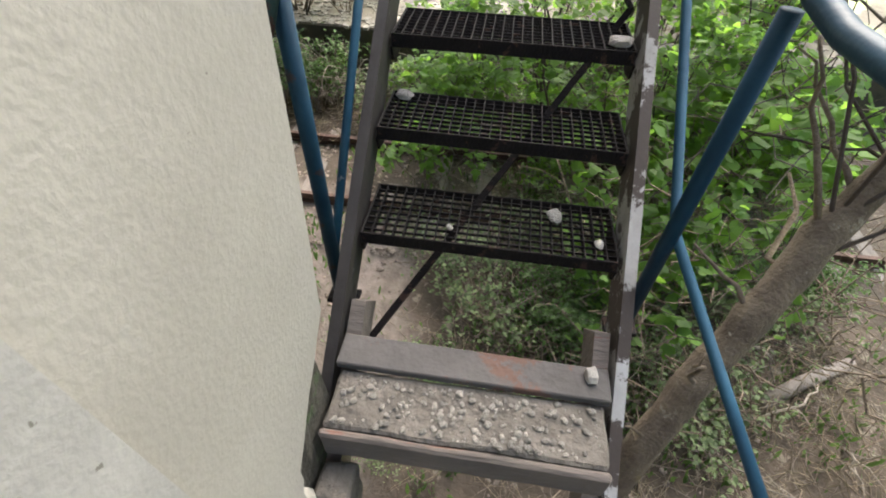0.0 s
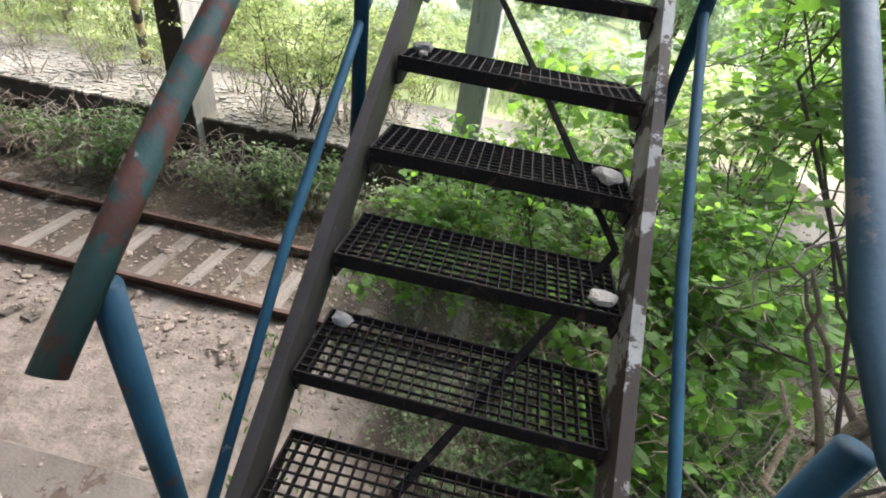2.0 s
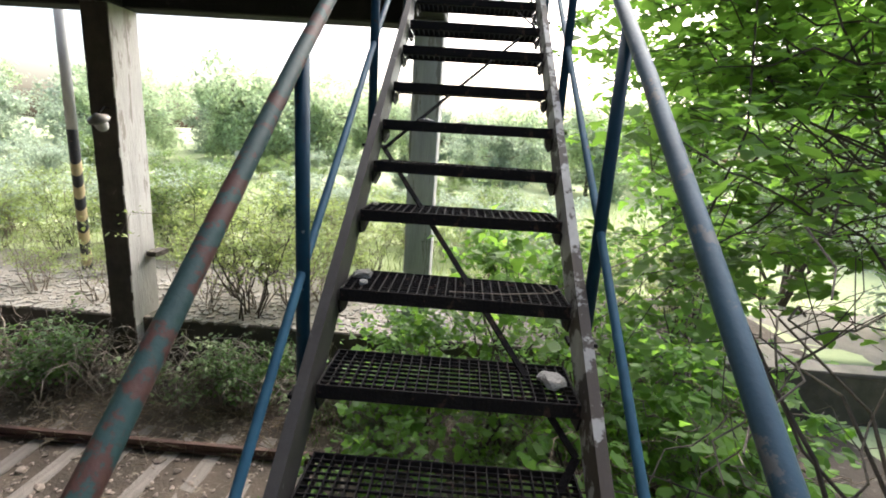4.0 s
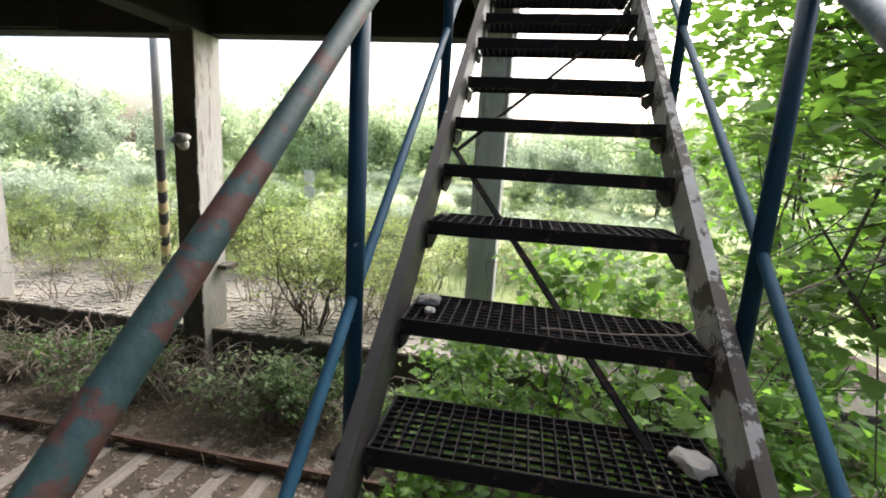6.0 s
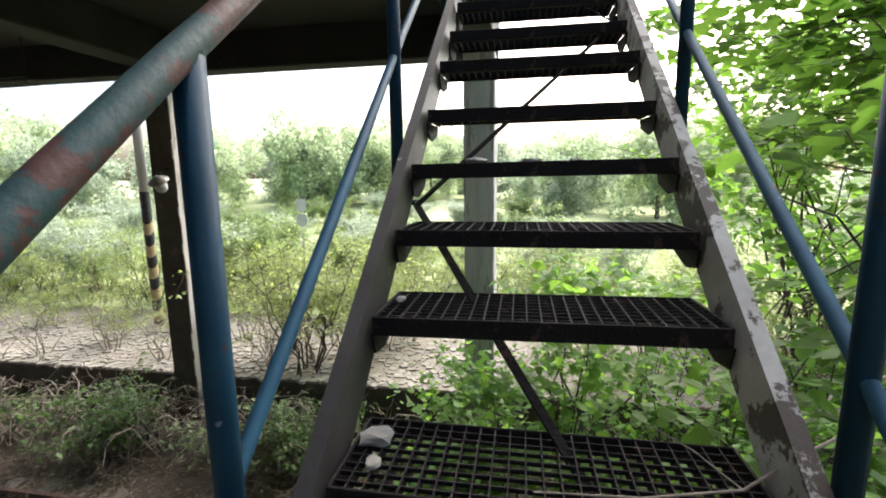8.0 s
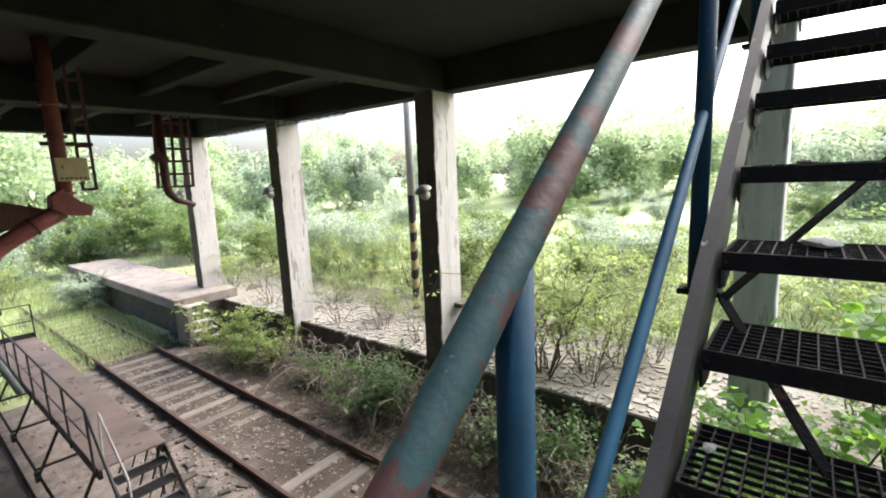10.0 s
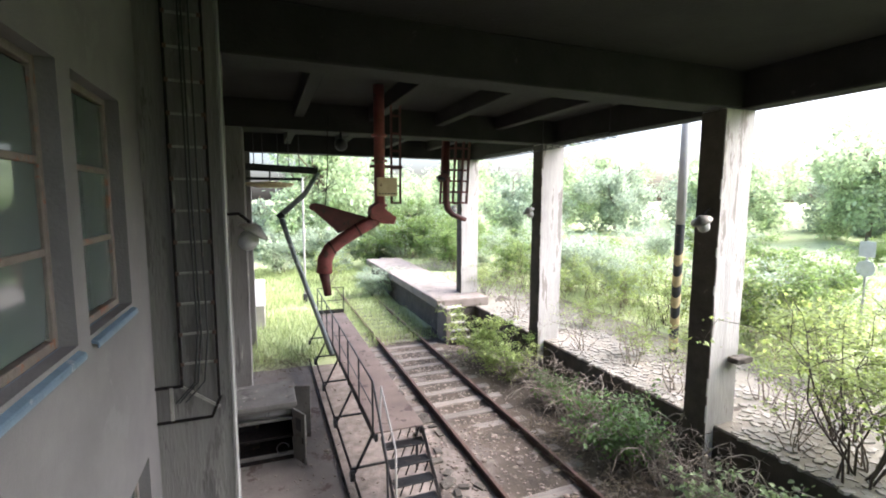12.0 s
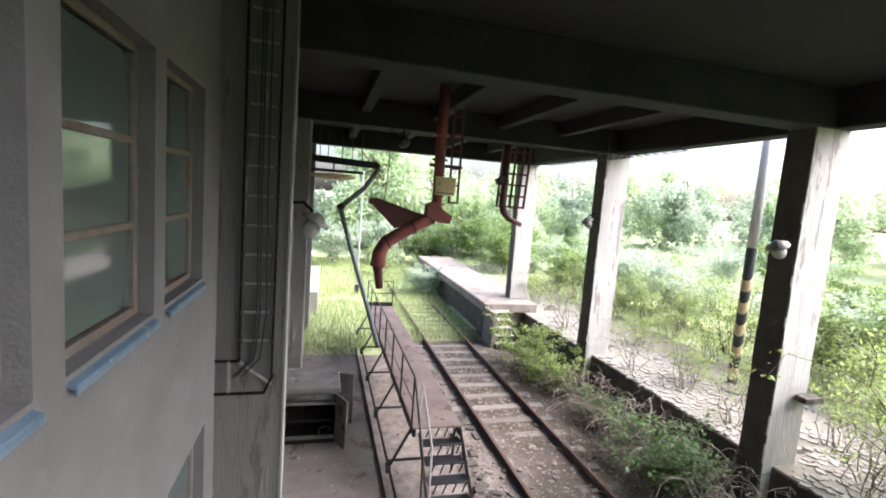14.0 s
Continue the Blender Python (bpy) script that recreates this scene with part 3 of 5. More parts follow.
def gusset(s):
    """A rusty angle plate under one end of a tread."""
    bm = bmesh.new()
    y = s * (HW + 0.003)
    prof = [(0.004, -0.045), (TD - 0.03, -0.04), (TD - 0.05, -0.075), (0.09, -0.105), (0.02, -0.095)]
    a = [bm.verts.new((x, y - 0.003, z)) for x, z in prof]
    b = [bm.verts.new((x, y + 0.003, z)) for x, z in prof]
    bm.faces.new(a)
    bm.faces.new(b[::-1])
    for i in range(5):
        bm.faces.new((a[i], b[i], b[(i + 1) % 5], a[(i + 1) % 5]))
    bmesh.ops.recalc_face_normals(bm, faces=bm.faces)
    return to_mesh("gusset", bm, STEEL)


FR, GRT, GUSSETS = tread_frame(), grating(), [gusset(-1), gusset(1)]
rt = random.Random(3)
for k in range(1, 19):
    dz, dx = (DZ[k - 1], DX[k - 1]) if k <= 12 else (0, 0)
    t = mesh_part("tread", FR, stair, pose(k * G + dx, 0, k * H + dz, rt.uniform(-0.5, 0.5), rt.uniform(-0.6, 0.6), rt.uniform(-0.3, 0.3)))
    mesh_part("grating", GRT, t)
    for me in GUSSETS:
        mesh_part("gusset", me, t)
slope = math.atan2(H, G)
ux, uz = math.cos(slope), math.sin(slope)


def stringer(y, out, material, label):
    """A channel section, one profile drawn along the slope."""
    bm = bmesh.new()
    m = Matrix.Translation((0, y, -0.055)) @ Matrix.Rotation(-slope, 4, "Y")
    o, w, h, t = out, 0.034, 0.066, 0.006
    prof = [(0, -h), (o * w, -h), (o * w, -h + t), (o * t, -h + t), (o * t, h - t), (o * w, h - t), (o * w, h), (0, h)]
    ends = [[bm.verts.new(m @ Vector((x, a, b))) for a, b in prof] for x in (-1.3, 5.9)]
    bm.faces.new(ends[0])
    bm.faces.new(ends[1][::-1])
    for i in range(8):
        j = (i + 1) % 8
        bm.faces.new((ends[0][i], ends[1][i], ends[1][j], ends[0][j]))
    bmesh.ops.recalc_face_normals(bm, faces=bm.faces)
    return part("stringer", bm, material, stair, label)


stringer(HW + 0.012, 1, STRINGER, "dark steel channel stringer with worn paint")
stringer(-HW - 0.012, -1, STRINGER_W, "steel channel stringer with peeling white paint")
for a, b, s in ((0.0, 1.0, 1), (2.03, 1.0, 1), (2.03, 3.05, 1), (4.1, 3.05, 1)):
    p = Vector((a, HW, a * H / G - 0.16))
    q = Vector((b, -HW, b * H / G - 0.16))
    part("brace", bar(p, q, 0.024, 0.006, (0, 0, 1)), STEEL, stair, "thin angle-iron cross brace")
part("landing", box(4.75, 6.2, -0.55, 0.47, 3.60, 3.68, 0.01), STEEL, stair, "steel landing plate")

def hand_rail(s):
    y = s * 0.45
    nm = lambda x: x * H / G
    top = [(x, y, nm(x) + d) for x, d in ((0.26, 0.80), (1.08, 0.835), (2.4, 0.835), (3.6, 0.835), (4.75, 0.835))]
    if s > 0:
        part("handrail", tube([(0.065, y, nm(0.065) + 0.78)] + top, 0.021, 14), GREEN_RAIL, stair, "tube handrail with flaking grey-green and red paint", True)
    else:
        part("handrail", tube([(-0.62, -0.50, 0.925), (-0.15, -0.475, 0.92), (0.03, -0.462, 0.918), (0.14, -0.454, 0.937)] + top, 0.021, 14), BLUE_GREY, stair, "dull blue tube handrail with grey wear", True)
    if s > 0:
        pts = [(0.16, y, 0.14), (0.65, y, 0.70), (1.12, y, 1.13), (2.17, y, 2.03), (4.75, y, 4.1)]
    else:
        pts = [(-0.4, -0.6, 0.17), (-0.1, -0.55, 0.24), (0.2, -0.465, 0.37), (0.72, y, 0.77), (1.35, y, 1.3), (2.33, y, 2.09), (4.75, y, 4.05)]
    part("mid_rail", tube(pts, 0.0135, 12), BLUE_LT, stair, "thin faded blue middle rail", True)
    for x in ((0.165, 1.1, 2.05, 3.05, 4.05) if s > 0 else (0.18, 1.3, 2.2, 3.1, 4.05)):
        p = part("post", tube([(x, y, nm(x) - 0.16), (x, y, nm(x) + (0.76 if x < 0.3 else 0.825))], 0.0205, 12), BLUE, stair, "blue painted tube post", True)
        part("clip", box(x - 0.03, x + 0.03, min(s * 0.39, s * 0.49), max(s * 0.39, s * 0.49), nm(x) - 0.175, nm(x) - 0.16, 0.002), STEEL, p)


hand_rail(1)
hand_rail(-1)

# lowest step: plank nosing, rubble-filled concrete tread in a timber edge
part("plank", box(-0.095, 0.005, -HW, HW, -0.03, 0.0, 0.004), PLANK, stair, "worn grey-brown plank step nosing with rust stains")
part("concrete_tread", worn_block(-0.262, -0.093, -0.372, 0.372, -0.135, -0.03, 0.006), RUBBLE, stair, "crumbling concrete tread full of gravel")
part("timber_edge", worn_block(-0.288, -0.264, -0.378, 0.378, -0.155, -0.035, 0.004), TIMBER, stair, "split weathered timber edge of the lowest step")
for sy in (-1, 1):
    part("timber_stringer", bar((0.13, sy * (HW - 0.024), 0.13 * H / G - 0.10), (-0.95, sy * (HW - 0.004), -0.95 * H / G - 0.10), 0.045, 0.13, (0, 0, 1)), TIMBER, stair, "weathered brown timber stringer of the lowest steps")
part("tread_remnant", worn_block(-0.40, -0.30, 0.28, 0.37, -0.33, -0.16, 0.012), RUBBLE, stair, "broken stump of a concrete tread")
for k in (-2, -3):
    part("concrete_tread", box(k * G - 0.255, k * G - 0.03, -0.37, 0.37, k * H - 0.07, k * H, 0.01), RUBBLE, stair)

# ================================================================ vegetation
def crown_points(n, rx, ry, rz, g, hollow=0.3):
    """Points in a crown of uneven lobes with gaps between them."""
    lobes = [(g.normal(0, 0.42, 3) * np.array([1, 1, 0.9]), g.uniform(0.2, 0.42)) for _ in range(22)]
    out = []
    for i in range(n):
        c, r = lobes[int(g.integers(0, 22))]
        q = g.normal(0, 1, 3)
        q *= r * g.uniform(hollow, 1) ** 0.5 / np.linalg.norm(q)
        out.append((c + q) * np.array([rx, ry, rz]))
    return np.array(out)


def far_tree(name, h, rad, seed, material, label, at, group="trees behind the meadow"):
    g = np.random.default_rng(seed)
    t = thing(name, label, "tree", group, at)
    bm = bmesh.new()
    add_tube(bm, *crooked((0, 0, -0.3), (0.2, 0.1, h * 0.75), 0.02 * h, 0.006 * h, g), 8)
    c = crown_points(430, 1.25 * rad, 1.25 * rad, h * 0.5, g) + np.array([0, 0, h * 0.42])
    for q in c[:26]:
        z = g.uniform(0.25, 0.6) * h
        add_tube(bm, *crooked((0.1, 0.05, z), q, 0.007 * h, 0.002 * h, g, 3), 5)
    part("trunk", bm, BARK, t)
    mesh_part("crown", leaves("crown", c, 0.033 * h, 30, 0.03 * h, "oval", material, g, 0.45), t)
    return t


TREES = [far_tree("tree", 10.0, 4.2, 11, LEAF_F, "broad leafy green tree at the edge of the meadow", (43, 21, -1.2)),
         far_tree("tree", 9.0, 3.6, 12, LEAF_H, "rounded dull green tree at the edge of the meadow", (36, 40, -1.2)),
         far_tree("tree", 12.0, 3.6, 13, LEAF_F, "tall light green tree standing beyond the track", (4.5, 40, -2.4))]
gt = np.random.default_rng(5)
spots = [(47, 15, 0, 1.0), (52, 27, 1, 1.1), (40, 30, 0, .9), (58, 20, 0, 1.1), (66, 8, 1, 1.2), (60, -4, 0, 1.0), (48, -12, 1, 1.0), (38, -16, 0, 1.0),
         (28, -22, 1, 1.1), (20, -18, 2, 1.0), (70, 35, 0, 1.3), (60, 48, 1, 1.3), (48, 58, 0, 1.2), (36, 66, 1, 1.2), (26, 58, 2, 1.0),
         (22, 38, 1, .85), (17, 36, 2, .8), (13, 40, 0, 1.0), (9, 44, 2, 1.0), (0, 46, 1, 1.1), (-4, 38, 2, .9), (-8, 46, 0, 1.1), (5, 33, 1, .62), (-3, 30, 0, .7),
         (10.5, 33, 1, .7), (14, 31, 0, .6), (55, 70, 0, 1.4), (80, 60, 1, 1.4), (85, 20, 0, 1.3), (80, -10, 1, 1.3), (70, -30, 0, 1.3), (45, -35, 1, 1.2),
         (24, -17, 2, .8), (12, -20, 0, .8), (4, -22, 1, .8), (-4, -22, 0, .9), (34, -9, 0, .8), (38, -3, 1, .7), (50, 21, 1, 1.0), (55, 11, 0, .95), (52, 3, 1, 1.0), (46, 37, 1, 1.0), (54, 40, 0, 1.1), (33, 48, 0, 1.0), (28, 44, 1, .9), (62, 28, 0, 1.2), (20, 48, 0, 1.0), (44, -5, 0, .8), (-14, -16, 0, 1.0), (9.5, -11.5, 1, .6)]
for x, y, k, s in spots:
    c = copy_thing(TREES[k], pose(x, y, ground_height(x, y) - 0.1, 0, 0, gt.uniform(0, 360)))
    s *= 0.74 if x < 20 and y > 28 else 1.0
    c.scale = (s * gt.uniform(0.9, 1.15), s * gt.uniform(0.9, 1.15), s * gt.uniform(0.85, 1.1))


def bush(name, h, rad, seed, material, label, group, per=8, size=0.08, shape="oval", stems=11, at=(0, 0, 0), low=0.3, twigs_each=8, twig=None, spread=0.075):
    """Crooked stems forking into twigs; the leaves sit in loose tufts along the twigs."""
    g = np.random.default_rng(seed)
    b = thing(name, label, "bush", group, at)
    bm = bmesh.new()
    tufts = []
    for _ in range(stems):
        a, r = g.uniform(0, 6.28), rad * g.uniform(0.2, 1) ** 0.8
        tip = np.array([r * math.cos(a), r * math.sin(a), h * g.uniform(0.6, 1)])
        base = np.array([0.14 * rad * math.cos(a), 0.14 * rad * math.sin(a), -0.05])
        pts, rr = crooked(base, tip, 0.006 * h + 0.002, 0.0035, g, 6, 0.04)
        add_tube(bm, pts, rr, 5)
        for _ in range(twigs_each):
            k = int(g.integers(2, 7))
            d = g.normal(0, 1, 3) * np.array([0.34, 0.34, 0.1]) * rad + np.array([0.12 * rad * math.cos(a), 0.12 * rad * math.sin(a), 0.07 * h])
            p2, r2 = crooked(pts[k], pts[k] + d, 0.0055, 0.0025, g, 4, 0.07)
            add_tube(bm, p2, r2, 4)
            tufts += p2[2:]
            if g.uniform() < 0.5:
                p3, r3 = crooked(p2[2], p2[2] + g.normal(0, 1, 3) * np.array([0.2, 0.2, 0.08]) * rad, 0.004, 0.002, g, 2, 0.08)
                add_tube(bm, p3, r3, 4)
                tufts += p3[1:]
        tufts.append(tip)
    part("stem", bm, twig or TWIG, b)
    c = np.array([t for t in tufts if t[2] > low * h])
    c = c[g.uniform(0, 1, len(c)) < 0.86]
    mesh_part("foliage", leaves("foliage", c, (spread, spread, 0.6 * spread), per, size, shape, material, g, 0.6), b)
    return b


GA = "shrubs on the platform"
SHRUBS = [bush("shrub", 2.3, 1.1, 21, LEAF_Y, "yellow-green shrub with thin bare stems on the platform", GA, 11, 0.058, stems=9, at=(11.9, 4.5, PT), low=0.35, twig=DARK_BARK),
          bush("shrub", 2.0, 1.15, 22, LEAF_Y, "spreading light green shrub on the platform", GA, 11, 0.062, stems=10, at=(12.4, 7.2, PT), low=0.3),
          bush("shrub", 2.4, 1.15, 23, LEAF_M, "dense green shrub at the meadow's edge", GA, 13, 0.095, stems=15, at=(14.0, 9.0, PT), low=0.05, spread=0.11),
          bush("shrub", 1.9, 0.9, 24, LEAF_Y, "nearly bare thin-stemmed shrub at the platform edge", GA, 3, 0.055, at=(9.0, 4.2, PT), low=0.4, stems=7, twigs_each=7),
          bush("shrub", 2.4, 1.2, 25, LEAF_H, "pale grey-green shrub in the meadow", GA, 13, 0.095, stems=14, at=(15.6, 4.4, PT), low=0.06, spread=0.12)]
gs = np.random.default_rng(31)
gk = np.random.default_rng(8)
for x, y, k, s in [(12.6, 6.2, 0, 1.0), (13.4, 3.4, 1, 1.1), (13.2, 1.2, 0, 1.0), (12.4, -1.0, 1, 1.1), (10.4, 2.6, 1, .75), (14.8, 5.6, 2, 1.0), (15.5, 2.0, 2, 1.0),
                   (12.3, 9.6, 1, 1.05), (13.0, 11.6, 0, 1.1), (12.2, 13.2, 1, 1.0), (13.7, 14.2, 2, 1.0), (11.8, 15.8, 1, 1.0), (13.2, 17.3, 2, 1.1), (10.3, 12.4, 1, .6),
                   (9.6, 9.5, 1, .55), (15.4, 12.0, 2, 1.1), (16.5, 16.5, 2, 1.2), (15.2, 20.0, 2, 1.2), (12.0, 21.0, 2, 1.1), (18, 10, 2, 1.1), (11.0, 25.0, 2, 1.2), (9.5, 30, 2, 1.4),
                   (13.0, 27.5, 2, 1.4), (17, 25, 2, 1.4), (19.5, 19, 2, 1.3), (22, 14.5, 2, 1.1), (17.5, -1.5, 2, 1.1), (15.0, -3.0, 2, 1.1), (12.3, -4.0, 1, 1.2), (8.7, -1.3, 1, .7), (9.0, -3.0, 0, .8), (9.6, -0.6, 0, .6), (8.9, -4.6, 1, .9), (10.2, -2.6, 1, 1.0),
                   (13.5, 7.6, 0, 1.1), (14.5, 7.2, 1, 1.0), (12.9, 8.4, 1, .9), (16.2, 4.2, 0, 1.1), (14.2, 0.2, 1, 1.1), (13.9, 10.4, 0, 1.2), (14.6, 12.9, 1, 1.1), (16.6, 9.4, 1, 1.0), (17.2, 13.2, 0, 1.2), (12.6, 15.0, 0, 1.0), (14.4, 16.0, 1, 1.1), (18.4, 6.6, 0, .8), (19.4, 11.6, 1, 1.0), (14.2, 18.6, 0, 1.2), (16.8, 21.5, 1, 1.3), (11.6, 18.4, 0, 1.0), (13.8, 22.8, 1, 1.2), (20.5, 16.5, 0, 1.2), (12.2, 2.4, 0, .8), (11.4, 10.8, 0, .7), (15.9, -0.6, 0, 1.0), (11.2, -5.6, 1, 1.2), (14, -6, 2, 1.2),
                   (21, 4, 2, 1.1), (24, 9, 2, 1.0), (25, 20, 2, 1.4), (6.0, 24, 2, .8), (4.0, 28, 2, 1.1), (8.0, 33, 2, 1.3), (1.5, 31, 2, 1.2), (9.1, 17.6, 1, .9), (8.7, 14.2, 3, 1.0), (9.2, 5.4, 3, .9), (8.7, 3.2, 3, .8), (9.8, 3.0, 3, 1.1), (8.9, 9.0, 3, .9), (8.8, 12.8, 3, 1.0), (9.4, 7.6, 3, .7), (8.6, 7.4, 3, .8), (9.9, 6.4, 3, .9), (8.5, 10.4, 3, .8), (10.6, 8.6, 1, .5), (8.5, 5.0, 3, .7), (10.4, 5.2, 0, .45)]:
    if x > 12 and abs(y - 0.4 - 0.484 * (x - 0.6)) < 0.9:
        continue
    if x > 13.6 and gk.uniform() < 0.15 and y < 20:
        continue
    if x > 13.4:
        s *= 0.85
    if k == 2 and gk.uniform() < 0.5 or k < 2 and x > 13.5 and gk.uniform() < 0.5:
        k = int(gk.choice((2, 4, 4, 1)))
    c = copy_thing(SHRUBS[k], pose(x, y, ground_height(x, y), 0, 0, gs.uniform(0, 360)))
    c.scale = (s * gs.uniform(0.9, 1.1),) * 2 + (s * gs.uniform(0.85, 1.1),)

c = copy_thing(SHRUBS[0], pose(8.45, 4.15, PT, 0, 0, 65))
c.scale = (1.25, 1.25, 1.2)
c = copy_thing(SHRUBS[1], pose(9.3, 3.5, PT, 0, 0, 10))
c.scale = (1.15, 1.15, 1.15)
c = copy_thing(SHRUBS[0], pose(9.6, 4.9, PT, 0, 0, 200))
for i in range(42):
    a, r = radians(gk.uniform(20, 92)), gk.uniform(15, 40)
    x, y = 0.6 + r * math.sin(a), 0.4 + r * math.cos(a)
    if x < 12.4 or abs(a - radians(64.2)) < 0.075 and r < 30:
        continue
    c = copy_thing(SHRUBS[int(gk.choice((0, 1, 2, 4, 4)))], pose(x, y, ground_height(x, y), 0, 0, gk.uniform(0, 360)))
    s = gk.uniform(0.4, 0.8)
    c.scale = (1.25 * s, 1.25 * s, s)

GB = "bushes at the foot of the platform"
LOW = [bush("low_bush", 1.3, 0.9, 41, LEAF_B, "grey-green bramble bush at the platform's foot", GB, 5, 0.085, stems=8, at=(7.0, 4.4, GZ), low=0.25, spread=0.08),
       bush("low_bush", 1.5, 0.85, 42, LEAF_Y, "light green bush beside the track", GB, 10, 0.075, stems=12, at=(6.9, 13.6, GZ), low=0.15),
       bush("low_bush", 1.2, 1.0, 43, LEAF_D, "dark tangled bush at the platform's foot", GB, 7, 0.085, stems=13, at=(7.1, 7.4, GZ), low=0.3, spread=0.09)]
for x, y, k, s in [(7.3, 9.6, 2, .8), (7.1, 11.5, 1, 1.0), (6.7, 12.4, 1, .9), (7.3, 3.2, 2, 1.1), (7.0, 2.0, 0, 1.0),
                   (7.2, 0.9, 2, 0.9), (7.3, -2.4, 0, .8), (7.35, -1.6, 2, .9), (7.25, -3.6, 2, 1.0), (7.3, -5, 0, 1.2), (6.2, 1.2, 0, .7)]:
    c = copy_thing(LOW[k], pose(x, y, GZ, 0, 0, gs.uniform(0, 360)))
    c.scale = (0.72 * s, 0.8 * s, 0.85 * s * gs.uniform(0.85, 1.1))


def tree_near():
    g = np.random.default_rng(77)
    t = thing("maple_tree", "young maple tree leaning beside the staircase, large green leaves", "tree", at=(0, 0, 0))
    bm = bmesh.new()
    trunk = [(0.45, -1.1, -3.45), (0.69, -1.25, -1.99), (0.96, -1.46, -1.42), (1.16, -1.66, -1.05), (1.49, -1.94, -0.65), (1.72, -2.22, -0.22), (2.4, -2.9, 1.2), (2.8, -3.1, 3.0)]
    add_tube(bm, trunk, [0.12, 0.105, 0.108, 0.10, 0.104, 0.09, 0.05, 0.02], 14)
    bmesh.ops.subdivide_edges(bm, edges=[e for e in bm.edges if e.calc_length() > 0.2], cuts=7)
    knots = [Vector(p) for p in ((0.74, -1.22, -1.86), (0.90, -1.36, -1.5), (1.18, -1.6, -1.02), (1.36, -1.86, -0.80), (1.52, -1.9, -0.6))]
    for v in bm.verts:
        v.co += 0.016 * noise.noise_vector(v.co * 7) + 0.007 * noise.noise_vector(v.co * 22)
        for k in knots:
            d = v.co - k
            if d.length < 0.16:
                v.co += d.normalized() * 0.034 * (1 - d.length / 0.16)
    for p, q, r in (((0.93, -1.42, -1.46), (0.78, -1.25, -0.95), 0.018), ((1.18, -1.66, -1.03), (1.42, -1.25, -0.75), 0.02), ((1.49, -1.94, -0.65), (1.75, -1.45, 0.35), 0.024),
                    ((1.6, -2.05, -0.45), (2.3, -1.7, 0.1), 0.02), ((1.3, -1.78, -0.9), (2.4, -2.2, -0.85), 0.026), ((0.72, -1.27, -1.95), (0.62, -1.0, -1.6), 0.014)):
        add_tube(bm, *crooked(p, q, r, 0.35 * r, g, 6, 0.05), 8)
    part("trunk", bm, BARK, t, "knotty brown leaning trunk", True)
    bm = bmesh.new()
    tips = []
    sprays = []
    for k in range(64):
        a = np.array(trunk[6 if k % 3 else 7]) + np.array([g.uniform(-0.3, 0.9), g.uniform(-0.3, 0.6), g.uniform(-0.4, 0.9)])
        e = np.array([g.uniform(2.0, 6.6), g.uniform(-3.4, -0.78), g.uniform(0.2, 4.6)])
        if k >= 52:
            e = np.array([g.uniform(3.3, 6.6), g.uniform(-2.4, -0.8), g.uniform(1.7, 4.7)])
        pts, rr = crooked(a, e, 0.009, 0.002, g, 9, 0.02)
        add_tube(bm, pts, rr, 5)
        for j in range(4, 10):
            e2 = pts[j] + g.normal(0, 1, 3) * np.array([0.22, 0.22, 0.06])
            e2[1] = min(e2[1], -0.68)
            add_tube(bm, *crooked(pts[j], e2, 0.003, 0.0015, g, 2, 0.05), 4)
            sprays += [pts[j], e2, 0.5 * (pts[j] + e2)]
    for _ in range(20):
        k = int(g.integers(4, 8))
        a = np.array(trunk[k]) + g.normal(0, 0.06, 3)
        e = np.array([g.uniform(1.3, 7.4), g.uniform(-5.0, -0.8), g.uniform(-0.7, 5.2)])
        pts, rr = crooked(a, e, 0.013, 0.003, g, 7, 0.025)
        add_tube(bm, pts, rr, 6)
        for _ in range(4):
            j = int(g.integers(2, 6))
            e2 = pts[j] + g.normal(0, 1, 3) * np.array([0.6, 0.4, 0.5])
            e2[1] = min(e2[1], -0.62)
            p2, r2 = crooked(pts[j], e2, 0.006, 0.002, g, 3, 0.05)
            add_tube(bm, p2, r2, 5)
            tips += p2[1:]
    low = []
    for k in range(9):
        z = -0.5 + 0.27 * k
        a = np.array([3.4 + 0.3 * math.sin(2.3 * k), -3.0 + 0.35 * math.cos(1.7 * k), z + 0.25 * math.sin(k)])
        e = np.array([1.35 + 0.45 * math.sin(1.3 * k + 1), -0.78 - 0.25 * (k % 3), z + 0.45 * math.cos(2.1 * k)])
        pts, rr = crooked(a, e, 0.010, 0.003, g, 8, 0.022)
        low += pts[2:]
        add_tube(bm, pts, rr, 6)
        for j in (2, 3, 4, 5):
            e2 = pts[j] + g.normal(0, 0.28, 3) + np.array([0, 0, 0.12])
            e2[1] = min(e2[1], -0.66)
            add_tube(bm, *crooked(pts[j], e2, 0.004, 0.0015, g, 3, 0.06), 5)
    for _ in range(18):
        a = np.array([g.uniform(1.2, 5.0), g.uniform(-4.2, -0.9), g.uniform(-3.3, -1.2)])
        e = a + np.array([g.uniform(-1.0, 1.0), g.uniform(-0.9, 0.5), g.uniform(0.1, 1.3)])
        e[1] = min(e[1], -0.62)
        pts, rr = crooked(a, e, 0.007, 0.002, g, 7, 0.07)
        add_tube(bm, pts, rr, 5)
        for j in (2, 3, 4):
            e2 = pts[j] + g.normal(0, 0.22, 3) + np.array([0, 0, 0.15])
            e2[1] = min(e2[1], -0.6)
            add_tube(bm, *crooked(pts[j], e2, 0.005, 0.002, g, 3, 0.1), 4)
